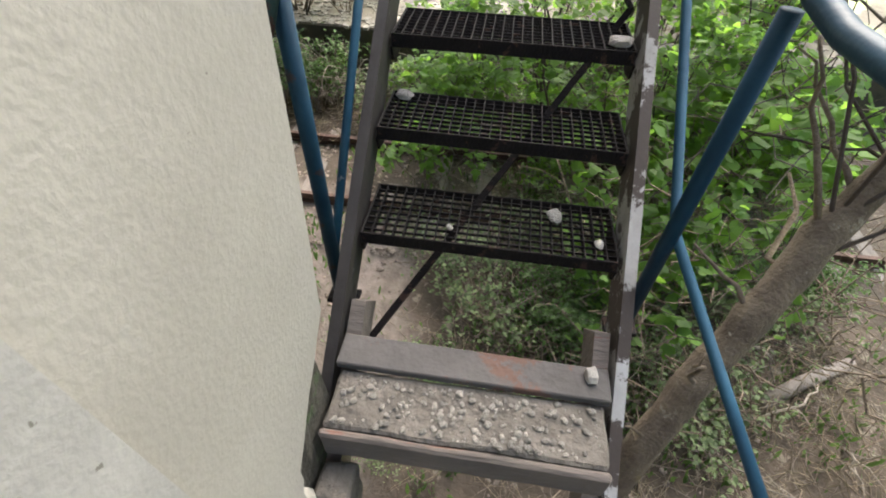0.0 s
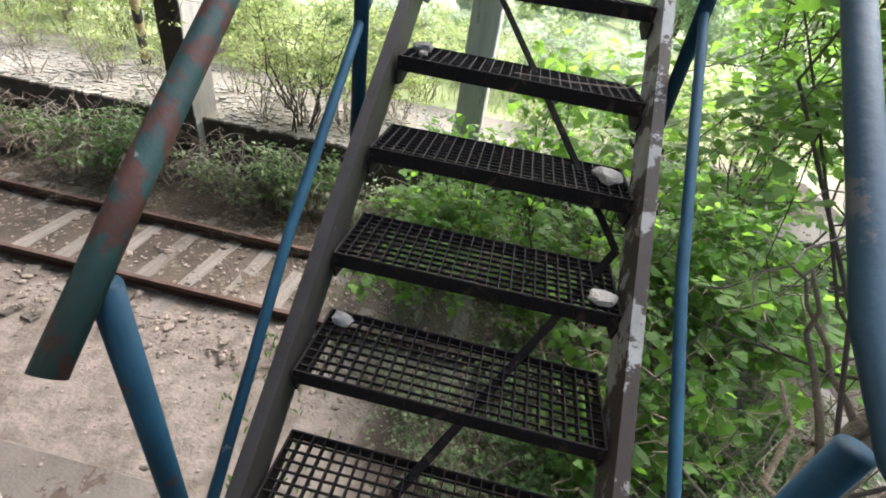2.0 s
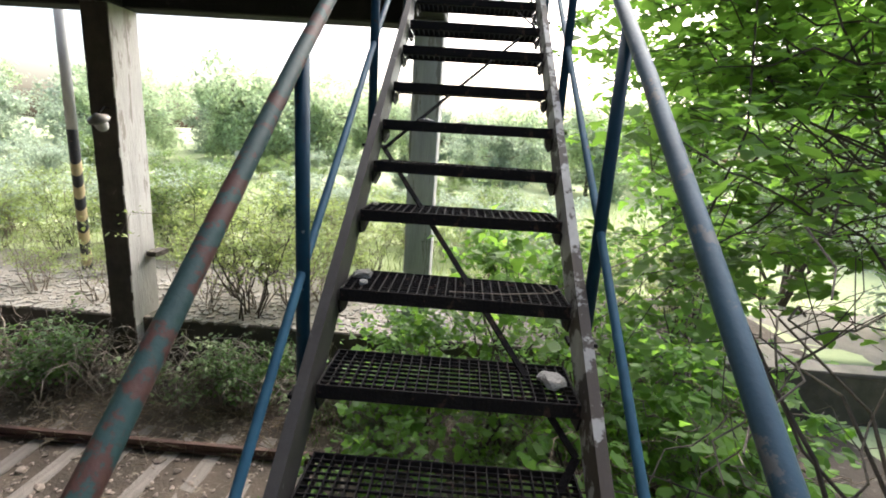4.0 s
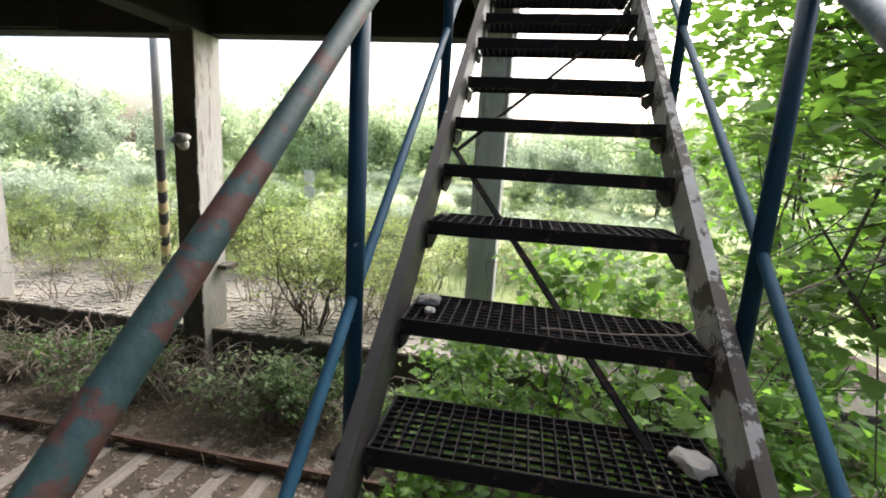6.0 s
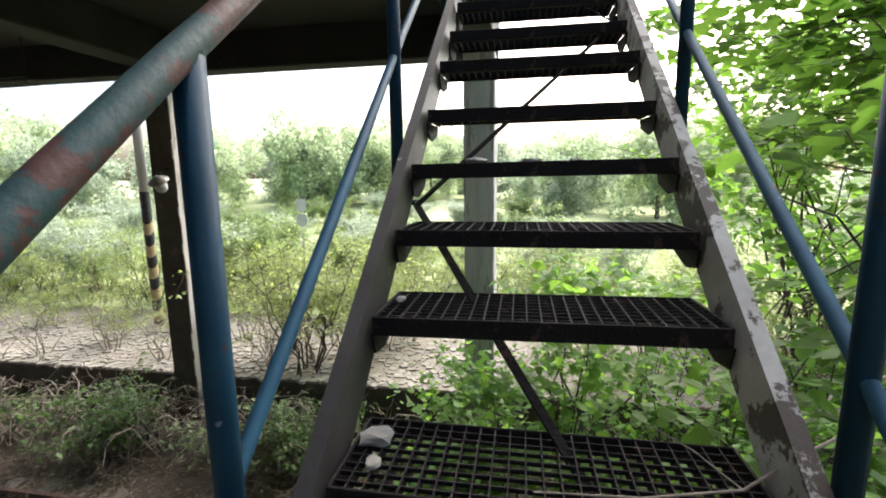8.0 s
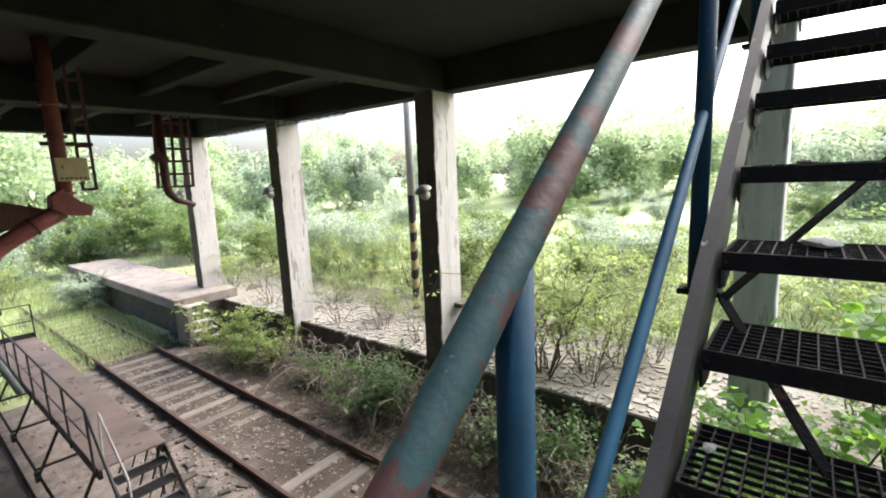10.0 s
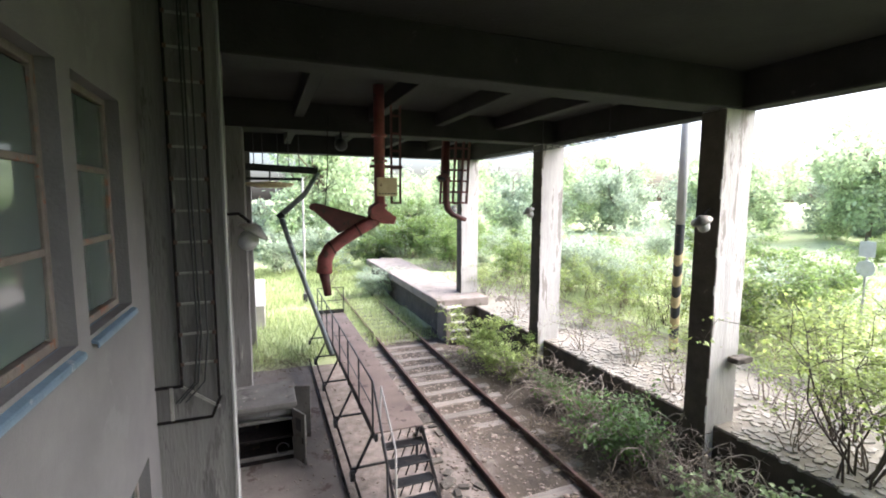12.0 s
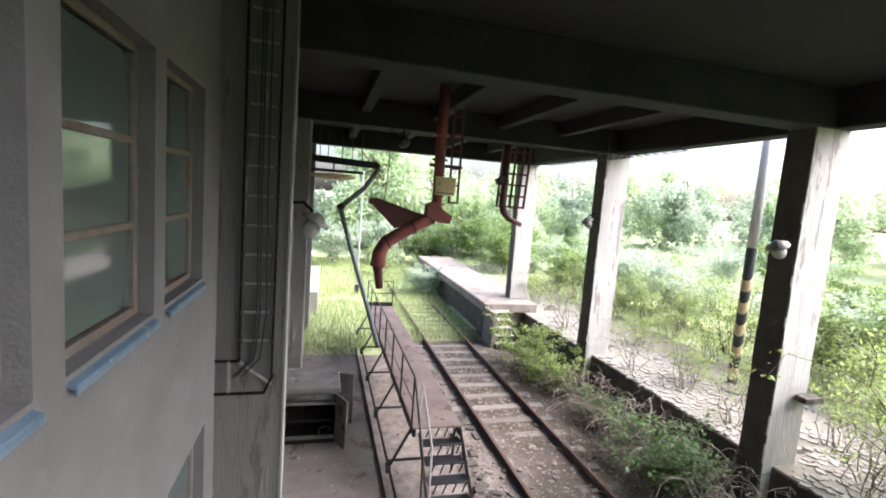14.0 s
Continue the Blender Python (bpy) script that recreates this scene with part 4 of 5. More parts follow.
    part("limb", bm, DARK_BARK, t, "thin dark branches")
    tips = np.array(tips)
    tips = tips[(tips[:, 1] < -0.72) & (tips[:, 0] > 0.9)]
    c = tips[g.integers(0, len(tips), 900)]
    c = c[((c[:, 0] > 1.9) | (c[:, 1] < -1.9)) & (c[:, 2] > 0.4 + 2.4 * g.uniform(0, 1, len(c)) ** 1.2)]
    lo = np.array(low)
    lo = lo[(lo[:, 0] > 1.7) & (lo[:, 1] < -0.85)]
    c = np.concatenate([c, lo[g.integers(0, len(lo), 24)]])
    sp = np.array(sprays)
    sp = sp[(sp[:, 1] < -0.74) & (sp[:, 0] > 1.75)]
    c = np.concatenate([c[::3], sp])
    mesh_part("foliage", leaves("foliage", c, (0.13, 0.11, 0.05), 5, 0.095, "maple", LEAF, g, 0.72), t)
    return t


tree_near()
# unseen trees, added behind the camera to hold back sky light from the south
SCREEN_TREE = far_tree("tree", 9.5, 2.6, 14, LEAF_M, "dense green tree added out of view to block the southern sky", (-1.6, -6.6, GZ), "trees of the wood")
for x, y, s in ((-5.4, -6.2, 1.05), (-4.0, -10.0, 1.15), (-8.8, -8.0, 1.1)):
    c = copy_thing(SCREEN_TREE, pose(x, y, GZ, 0, 0, 53 * x))
    c.scale = (s, s, s)

GU = "saplings in the undergrowth"
SAP = [bush("sapling", 1.4, 0.85, 51, LEAF, "green maple sapling with large leaves in the undergrowth", GU, 4, 0.10, "maple", 6, (4.6, 0.8, GZ), 0.35, 5, spread=0.10),
       bush("sapling", 0.75, 0.7, 52, LEAF_B, "grey-green fern-like undergrowth plant", GU, 5, 0.06, "oval", 6, (2.6, 0.0, GZ), 0.2, 6)]
YM = bush("maple_sapling", 4.4, 1.3, 53, LEAF, "tall young maple with large leaves behind the staircase", GU, 6, 0.115, "maple", 7, (5.7, -0.85, GZ), 0.40, 9, DARK_BARK, 0.16)
c = copy_thing(YM, pose(6.5, 0.25, GZ, 0, 0, 130))
c.scale = (0.75, 0.75, 0.66)
c = copy_thing(YM, pose(7.2, -3.3, GZ, 0, 0, 220))
c.scale = (0.9, 0.9, 1.1)
for x, y, z, s in ((5.3, -1.7, 250, 0.75), (6.9, -2.1, 10, 0.85)):
    c = copy_thing(YM, pose(x, y, GZ, 0, 0, z))
    c.scale = (s, s, s)
for x, y, s in ((10.6, -6.2, 1.7), (12.6, -9.0, 2.0), (9.2, -5.0, 1.35)):
    c = copy_thing(YM, pose(x, y, PT, 0, 0, 40 * x))
    c.scale = (s, s, s)
for x, y, k, s in [(5.6, 0.4, 0, 1.3), (6.3, -0.5, 0, .9), (5.0, -0.6, 0, .7), (6.8, 0.5, 0, 1.3), (3.3, -0.9, 1, 1.0), (1.6, 0.3, 1, .6), (1.3, -0.9, 1, .6), (2.2, -1.6, 1, .9), (3.6, 0.9, 1, .6),
                   (4.2, -1.8, 1, .9), (5.4, -2.2, 0, .8), (6.4, -1.8, 0, 1.0), (3.0, -2.6, 1, 1.0), (1.6, -2.4, 1, 1.0), (0.9, 0.7, 1, .45), (3.2, 0.4, 1, .7), (6.6, 1.3, 0, .9), (7.0, -2.8, 0, 1.1),
                   (3.4, -2.1, 0, 1.35), (4.5, -2.8, 0, 1.6), (5.5, -3.5, 0, 1.7), (2.7, -1.8, 0, 1.1), (4.9, -2.0, 0, 1.4), (6.2, -4.2, 0, 1.7)]:
    c = copy_thing(SAP[k], pose(x, y, GZ, 0, 0, gs.uniform(0, 360)))
    c.scale = (s, s, s)


gu = np.random.default_rng(91)
for i in range(16):
    x, y = gu.uniform(1.0, 6.9), gu.uniform(-4.6, -0.75)
    if 0.3 < x < 1.3 and y > -1.9:
        continue
    c = copy_thing(SAP[1] if i % 5 else LOW[2], pose(x, y, GZ, 0, 0, gu.uniform(0, 360)))
    s = gu.uniform(0.65, 1.05) * (1 if i % 5 else 0.75)
    c.scale = (s, s, s)


bm = bmesh.new()
for i in range(850):
    x, y = gu.uniform(-1.2, 7.0), gu.uniform(-4.6, 0.9)
    a = gu.uniform(0, 6.28)
    ln = gu.uniform(0.15, 0.75)
    z = ground_height(x, y) + gu.uniform(0.005, 0.07)
    add_tube(bm, *crooked((x, y, z), (x + ln * math.cos(a), y + ln * math.sin(a), z + gu.uniform(-0.02, 0.16)), gu.uniform(0.003, 0.008), 0.002, gu, 3, 0.08), 4)
tagged(part("dry_twigs", bm, TWIG), "dry fallen twigs and brushwood on the soil", "twigs", kind="stuff")


def scatter_blades(name, boxes, n, size, material, label, seed, shape="narrow", flat=0.05, patchy=-9.0):
    g = np.random.default_rng(seed)
    pts = []
    for x0, x1, y0, y1, w in boxes:
        k = int(n * w)
        xs, ys = g.uniform(x0, x1, k), g.uniform(y0, y1, k)
        pts += [(x, y, ground_height(x, y)) for x, y in zip(xs, ys) if noise.noise(Vector((0.8 * x, 0.8 * y, seed))) > patchy + 0.35 * g.uniform(-1, 1)]
    c = np.array(pts)
    me = leaves(name, c, (0.02, 0.02, 0.0), 1, size, shape, material, g, flat)
    # blades stand up from the ground
    co = np.empty(len(me.vertices) * 3)
    me.vertices.foreach_get("co", co)
    co = co.reshape(-1, len(LEAF_SHAPES[shape]), 3)
    base = co[:, :1].copy()
    d = co - base
    lean = d.copy()
    lean[..., 2] = np.abs(d[..., 2]) + 0.8 * np.linalg.norm(d[..., :2], axis=2)
    lean[..., :2] *= 0.6
    me.vertices.foreach_set("co", (base + lean).reshape(-1))
    return tagged(new(name, me), label, "grass", kind="stuff")


scatter_blades("grass", [(-3, 3.7, 15, 34, 0.8), (3.7, 6.4, 15.8, 34, 0.30), (8.0, 30, 17, 40, 0.6), (12.2, 30, -10, 17, 0.9)], 34000, 0.17, GRASS, "tall light green grass", 61)
scatter_blades("weeds", [(0.4, 3.6, -3, 0.4, 0.5), (1.8, 7.6, -3.5, 2.5, 0.6), (1.0, 7.2, -5, -0.5, 0.9)], 9500, 0.085, LEAF_D, "low dark green weeds and sprouts in patches", 62, "oval", 0.3, 0.12)

# ================================================================ things under the canopy
def lamp_bell(at, facing, label, glass=POLE):
    """An enamel shade with a glass globe on a bent arm; facing: +1 or -1 along x."""
    l = thing("wall_lamp", label, "lamp", "lamps on the columns", at)
    part("arm", tube([(-0.27 * facing, 0, 0.20), (-0.14 * facing, 0, 0.21), (-0.03 * facing, 0, 0.11)], 0.018), STEEL, l)
    tilt = Matrix.Rotation(radians(30 * facing), 4, "Y")
    bm = bmesh.new()
    add_tube(bm, [(0, 0, 0.10), (0, 0, 0.07), (0, 0, 0.02), (0, 0, -0.015)], [0.035, 0.07, 0.165, 0.175], 20)
    part("shade", bm, LAMPGREY, l, "grey enamel shade", True).matrix_basis = tilt
    bm = bmesh.new()
    bmesh.ops.create_uvsphere(bm, u_segments=16, v_segments=10, radius=0.105)
    for v in bm.verts:
        v.co.z = v.co.z * 1.15 - 0.10
    part("globe", bm, glass, l, "milky glass globe", True).matrix_basis = tilt
    return l


lamp_bell((7.58, 6.22, 1.52), -1, "grey enamel lamp with glass globe on the column")
lamp_bell((7.58, 11.80, 1.56), -1, "grey enamel lamp with glass globe on the column")
lamp_bell((0.42, 5.95, 1.50), 1, "dusty grey lamp with milky glass globe on the pillar", POLE)
lamp_bell((7.58, 17.4, 1.56), -1, "grey enamel lamp with glass globe on the column")

# cable ladder on the pillar
cl = thing("cable_ladder", "thin rusty cable ladder fixed up the face of the pillar", "cable tray", at=(0, 5.595, 0))
for x, z in ((-0.30, -0.04), (0.035, -0.18)):
    part("side_rail", box(x - 0.012, x + 0.012, -0.02, 0.02, z, 3.95, 0.003), STEEL, cl)
for i in range(12):
    z = 0.20 + 0.31 * i
    part("rung", box(-0.288, 0.023, -0.010, 0.010, z - 0.011, z + 0.011), LAMPGREY, cl)
    for x in (-0.288, 0.013):
        part("clamp", box(x - 0.012, x + 0.022, -0.028, -0.0205, z - 0.02, z + 0.02, 0.003), RAILSTEEL, cl)
for x in (-0.16, -0.13, -0.07):
    part("cable", tube([(x, -0.02, 3.9), (x + 0.01, -0.025, 1.8), (x + 0.03, -0.02, 0.5), (x - 0.02, -0.02, 0.0), (x - 0.2, -0.015, -0.2)], 0.009, 8), BLACK, cl)
part("bracket", bar((-0.40, 0.0, -0.03), (-0.40, 0.0, -0.39), 0.03, 0.012, (0, 1, 0)), LAMPGREY, cl)
part("bracket", bar((-0.31, 0.0, -0.03), (0.035, 0.0, -0.30), 0.03, 0.012, (0, 1, 0)), LAMPGREY, cl)
part("bracket", bar((-0.56, 0.0, -0.03), (-0.29, 0.0, -0.03), 0.012, 0.03, (0, 0, 1)), STEEL, cl)
part("bracket", bar((-0.56, 0.0, -0.395), (-0.03, 0.0, -0.395), 0.012, 0.03, (0, 0, 1)), STEEL, cl)
part("bracket", bar((-0.04, 0.0, -0.395), (0.05, 0.0, -0.18), 0.03, 0.012, (0, 1, 0)), STEEL, cl)
cd = thing("conduit", "pale chipped conduit running up the pillar edge", "pipe", at=(0.17, 5.61, 0))
part("pipe", tube([(0, 0, -3.2), (0.004, 0.004, -1.2), (-0.003, 0, 1.0), (0, 0, 3.95)], 0.016, 10), POLE, cd, smooth=True)

# cabinet with an open door
cb = thing("steel_cabinet", "dusty grey steel cabinet with its front door hanging ajar", "cabinet", at=(0, 0, 0))
part("top", box(-0.16, 1.0, 9.42, 10.55, -2.12, -2.03, 0.01), PILLAR, cb, "dust-covered top plate with rubble")
part("side_panel", box(-0.14, -0.10, 9.46, 10.5, FZ, -2.12, 0.004), CABINET, cb)
part("side_panel", box(0.92, 0.96, 9.46, 10.5, FZ, -2.12, 0.004), CABINET, cb)
part("back_panel", box(-0.10, 0.92, 10.46, 10.5, FZ, -2.12), CABINET, cb)
part("shelf", box(-0.10, 0.92, 9.5, 10.46, -2.42, -2.36, 0.01), CABINET, cb)
part("shelf", box(-0.10, 0.92, 9.5, 10.46, -2.78, -2.72, 0.01), STEEL, cb)
part("base", box(-0.10, 0.92, 9.46, 10.46, FZ, FZ + 0.1, 0.01), STEEL, cb)
part("drum", tube([(-0.08, 9.62, -2.27), (0.9, 9.62, -2.27)], 0.085, 14), PILLAR, cb, smooth=True)
d = part("door", box(0, 0.40, -0.02, 0.02, 0, 1.0, 0.004), CABINET, cb, "open sheet-steel door with a window slot")
d.matrix_basis = Matrix.Translation((0.94, 9.44, FZ + 0.03)) @ Matrix.Rotation(radians(-62), 4, "Z")
part("slot", box(0.10, 0.28, -0.028, -0.021, 0.62, 0.86, 0.004), BLACK, d)
part("latch", box(0.32, 0.36, -0.035, -0.021, 0.40, 0.52, 0.004), STEEL, d)
d2 = part("door", box(0, 0.36, -0.018, 0.018, 0, 1.12, 0.004), CABINET, cb, "open sheet-steel side door")
d2.matrix_basis = Matrix.Translation((0.98, 10.3, FZ + 0.02)) @ Matrix.Rotation(radians(-22), 4, "Z")
part("frame_rail", box(-0.10, 0.92, 9.44, 9.48, -2.17, -2.12, 0.004), CABINET, cb)
part("frame_rail", box(-0.10, 0.92, 9.44, 9.48, FZ + 0.1, FZ + 0.17, 0.004), CABINET, cb)
part("inner_plate", box(-0.10, 0.30, 9.9, 9.93, FZ + 0.1, -2.42, 0.004), STEEL, cb)
bm = bmesh.new()
add_tube(bm, [(0.72 + 0.11 * math.cos(a), 9.40, -2.92 + 0.11 * math.sin(a)) for a in np.linspace(0, 5.6, 14)], 0.012, 8)
tagged(part("hose_ring", bm, BLACK, None, "", True), "black hose ring leaning inside the cabinet's front", "hose")

# loading gangway beside the track
gw = thing("loading_gangway", "rusty steel loading gangway with black railing and steps", "gangway", at=(0, 0, 0))
DK = -2.20
part("deck", box(2.22, 3.12, 8.0, 16.9, DK - 0.03, DK, 0.004), DECK, gw, "rust-brown steel deck plate")
for x in (2.24, 3.08):
    part("beam", box(x - 0.03, x + 0.03, 8.0, 16.9, DK - 0.17, DK - 0.032, 0.006), BLACK, gw)
for y in np.linspace(8.05, 16.85, 8):
    part("post", box(2.175, 2.205, y - 0.015, y + 0.015, DK - 0.12, DK + 0.92, 0.003), BLACK, gw)
part("top_rail", tube([(2.19, 8.05, DK + 0.93), (2.19, 16.85, DK + 0.93)], 0.018), BLACK, gw)
part("mid_rail", tube([(2.19, 8.05, DK + 0.47), (2.19, 16.85, DK + 0.47)], 0.012), BLACK, gw)
for x in (2.19, 3.10):
    part("end_post", box(x - 0.015, x + 0.015, 16.87, 16.9, DK, DK + 0.93, 0.003), BLACK, gw)
for z in (0.47, 0.93):
    part("end_rail", tube([(2.19, 16.885, DK + z), (3.10, 16.885, DK + z)], 0.014), BLACK, gw)
part("toe_board", box(2.2, 3.1, 16.90, 16.92, DK, DK + 0.14, 0.003), BLACK, gw)
part("hand_rail", tube([(2.19, 8.05, DK + 0.93), (2.16, 7.75, DK + 0.86), (2.16, 6.95, DK + 0.1), (2.16, 6.85, -3.1)], 0.018), BLACK, gw)
part("hand_rail", tube([(2.30, 8.02, DK + 0.02), (2.32, 7.95, DK + 0.85), (2.34, 7.1, DK + 0.15), (2.34, 7.05, -3.1)], 0.016), POLE, gw, "pale worn stair rail")
for i in range(4):
    z, y = DK - 0.2 * (i + 1), 7.98 - 0.24 * i
    part("stair_tread", box(2.36, 3.06, y - 0.25, y - 0.01, z - 0.02, z, 0.004), BLACK, gw)
    for j in range(4):
        x = 2.45 + 0.17 * j
        part("tread_bracket", bar((x, y - 0.012, z + 0.03), (x + 0.06, y - 0.012, z + 0.19), 0.02, 0.01, (0, 1, 0)), STEEL, gw)
for x in (2.33, 3.09):
    part("stair_stringer", bar((x, 8.0, DK - 0.08), (x, 6.95, -3.16), 0.012, 0.16, (0, 0, 1)), BLACK, gw)
for y in (8.3, 10.4, 12.5, 14.6, 16.6):
    part("leg", bar((2.24, y, DK - 0.17), (1.86, y, -3.12), 0.04, 0.04, (0, 1, 0)), BLACK, gw)
    part("leg", box(3.06, 3.10, y - 0.02, y + 0.02, -3.25, DK - 0.17, 0.003), BLACK, gw)
    part("cross_bar", box(1.86, 3.06, y - 0.02, y + 0.02, -2.98, -2.94, 0.003), BLACK, gw)
    part("wheel", tube([(1.82, y, -3.10), (1.90, y, -3.10)], 0.095, 16), BLACK, gw)
for x in (1.72, 1.90):
    tagged(part("guide_rail", box(x - 0.02, x + 0.02, 6.9, 15.2, FZ, FZ + 0.03, 0.004), STEEL), "flat steel guide rail on the floor under the gangway", "rail", "guide rails of the gangway")

# red loading chutes under the canopy
ch = thing("loading_chute", "faded red steel loading chute hanging under the canopy", "chute", at=(2.68, 9.4, 0))
part("pipe", tube([(0, 0, 4.06), (0, 0, 1.62)], 0.105, 18), RED, ch, "", True)
for z in (3.1, 2.62, 1.75):
    part("flange", tube([(0, 0, z - 0.02), (0, 0, z + 0.02)], 0.15, 18), RED, ch)
for x in (0.24, 0.42):
    part("cage_upright", box(x - 0.02, x + 0.02, -0.02, 0.02, 1.78, 3.7, 0.003), RED_DARK, ch)
for z in np.linspace(1.8, 3.5, 6):
    part("cage_bar", box(0.26, 0.40, -0.012, 0.012, z - 0.02, z + 0.02, 0.003), RED_DARK, ch)
part("cross_arm", box(-0.2, 0.46, -0.035, 0.035, 2.48, 2.54, 0.004), RED_DARK, ch)
sg = part("plate", box(-0.10, 0.31, -0.19, -0.15, 1.93, 2.29, 0.01), IVORY, ch, "ivory notice plate with a row of dark marks")
for i in range(6):
    part("mark", box(-0.06 + 0.058 * i, -0.025 + 0.058 * i, -0.195, -0.19, 1.965, 1.99), BLACK, sg)


def prism(outline, y0, y1):
    bm = bmesh.new()
    a = [bm.verts.new((x, y0, z)) for x, z in outline]
    b = [bm.verts.new((x, y1, z)) for x, z in outline]
    bm.faces.new(a[::-1])
    bm.faces.new(b)
    for i in range(len(a)):
        j = (i + 1) % len(a)
        bm.faces.new((a[i], a[j], b[j], b[i]))
    bmesh.ops.recalc_face_normals(bm, faces=bm.faces)
    bmesh.ops.bevel(bm, geom=list(bm.edges), offset=0.008, segments=1, affect="EDGES")
    return bm


part("hub", prism([(-0.2, 1.72), (-0.05, 1.82), (0.1, 1.66), (0.30, 1.52), (0.26, 1.38), (0.0, 1.40), (-0.22, 1.52)], -0.16, 0.16), RED, ch)
part("fin", prism([(-0.12, 1.48), (-1.22, 1.80), (-1.34, 1.74), (-1.26, 1.64), (-0.82, 1.22)], -0.02, 0.02), RED_DARK, ch, "triangular red gusset plate")
part("fin_tip", tube([(-1.28, -0.09, 1.72), (-1.28, 0.09, 1.72)], 0.07, 12), RED_DARK, ch)
part("spout", tube([(-0.08, 0, 1.48), (-0.4, 0, 1.30), (-0.78, 0, 1.07), (-0.98, 0, 0.92), (-1.08, 0, 0.72), (-1.10, 0, 0.46)], [0.13, 0.125, 0.125, 0.13, 0.14, 0.15], 18), RED, ch, "bent red spout", True)
for i, (x, z) in enumerate(((-0.45, 1.27), (-0.95, 0.94))):
    part("seam", tube([(x - 0.015, 0, z - 0.01), (x + 0.015, 0, z + 0.008)], 0.145, 18), RED_DARK, ch)
part("nozzle", tube([(-1.10, 0, 0.48), (-1.08, 0, 0.30), (-1.04, 0, 0.02)], [0.11, 0.085, 0.075], 14), RED_DARK, ch, "rusty nozzle", True)

c2 = thing("loading_chute", "dark red chute with ladder cage hanging under the canopy", "chute", at=(5.32, 12.5, 0))
part("pipe", tube([(0, 0, 4.06), (0, 0, 1.85), (0.05, 0, 1.62), (0.2, 0, 1.45), (0.6, 0, 1.30)], [0.10, 0.10, 0.10, 0.08, 0.065], 16), RED_DARK, c2, "", True)
for x in (-0.2, 0.18, 0.42, 0.60):
    part("cage_upright", bar((x, -0.05, 1.75), (x + 0.1, -0.05, 3.72), 0.055, 0.06, (0, 1, 0)), RED_DARK, c2)
for z in np.linspace(1.78, 3.6, 7):
    part("cage_bar", box(-0.14, 0.64, -0.065, -0.03, z - 0.028, z + 0.028, 0.003), RED_DARK, c2)
part("bracket", prism([(-0.28, 2.5), (-0.1, 2.62), (0.1, 2.5), (0.1, 2.38), (-0.2, 2.36)], -0.09, 0.09), RED_DARK, c2)
part("lever", tube([(-0.1, -0.12, 2.42), (-0.3, -0.12, 2.46)], 0.05, 10), BLACK, c2)

# lamp arm and drain pipe at the far pillar
ar = thing("jib_arm", "dark steel jib arm fixed to the pillar", "bracket", at=(0, 12.6, 0))
part("arm", bar((0.16, 0, 2.64), (1.85, 0, 2.58), 0.09, 0.17, (0, 0, 1)), BLACK, ar)
part("brace", bar((0.16, 0, 2.36), (1.45, 0, 2.36), 0.05, 0.07, (0, 0, 1)), BLACK, ar)
for x in (0.35, 0.55, 0.9, 1.15, 1.4):
    part("rod", tube([(x, 0, 2.6), (x, 0, 3.44)], 0.012, 6), BLACK, ar)
ds = thing("disc_lamp", "round pale disc lamp hanging at the pillar", "lamp", at=(0.7, 12.4, 2.22))
part("shade", tube([(0, 0, -0.08), (0, 0, -0.04), (0, 0, 0.03), (0, 0, 0.06)], [0.30, 0.52, 0.56, 0.2], 22), IVORY, ds, "", True)
part("hanger", tube([(0, 0, 0.06), (0, 0, 0.36)], 0.02, 8), BLACK, ds)
dp = thing("drain_pipe", "jointed grey-green pipe slanting down to the gangway", "pipe", at=(0, 12.6, 0))
part("upper_pipe", tube([(1.86, 0, 2.54), (1.50, 0, 1.98), (0.92, 0, 1.46)], [0.055, 0.065, 0.07], 14), IRON, dp, "", True)
part("joint", tube([(0.86, 0, 1.40), (0.98, 0, 1.50)], 0.085, 14), BLACK, dp)
part("lower_pipe", tube([(0.92, 0, 1.44), (1.22, 0, 0.45), (1.75, 0, -1.15), (2.1, 0, -2.25)], [0.06, 0.062, 0.065, 0.065], 14), IRON, dp, "", True)

part("chain", tube([(-1.05, 0, 1.76), (-1.0, 0, 2.4), (-0.98, 0, 3.43)], 0.008, 6), STEEL, ch, "thin hanging chain")

# cable tray under the canopy edge
ct = thing("cable_tray", "thin dark wire cable tray hung below the canopy edge", "cable tray", at=(7.55, 0, 3.24))
for x, z in ((0, 0), (0.22, 0), (0, 0.10), (0.22, 0.10)):
    part("long_wire", tube([(x, 8.6, z), (x, 11.0, z - 0.015), (x, 14.6, z)], 0.010, 6), BLACK, ct)
for y in np.linspace(8.6, 14.6, 21):
    part("cross_wire", tube([(0, y, 0.10), (0, y, 0), (0.22, y, 0), (0.22, y, 0.10)], 0.008, 5), BLACK, ct)
for y in (8.7, 11.3, 14.5):
    part("hanger", tube([(0.11, y, 0.0), (0.11, y, 0.80)], 0.009, 6), BLACK, ct)

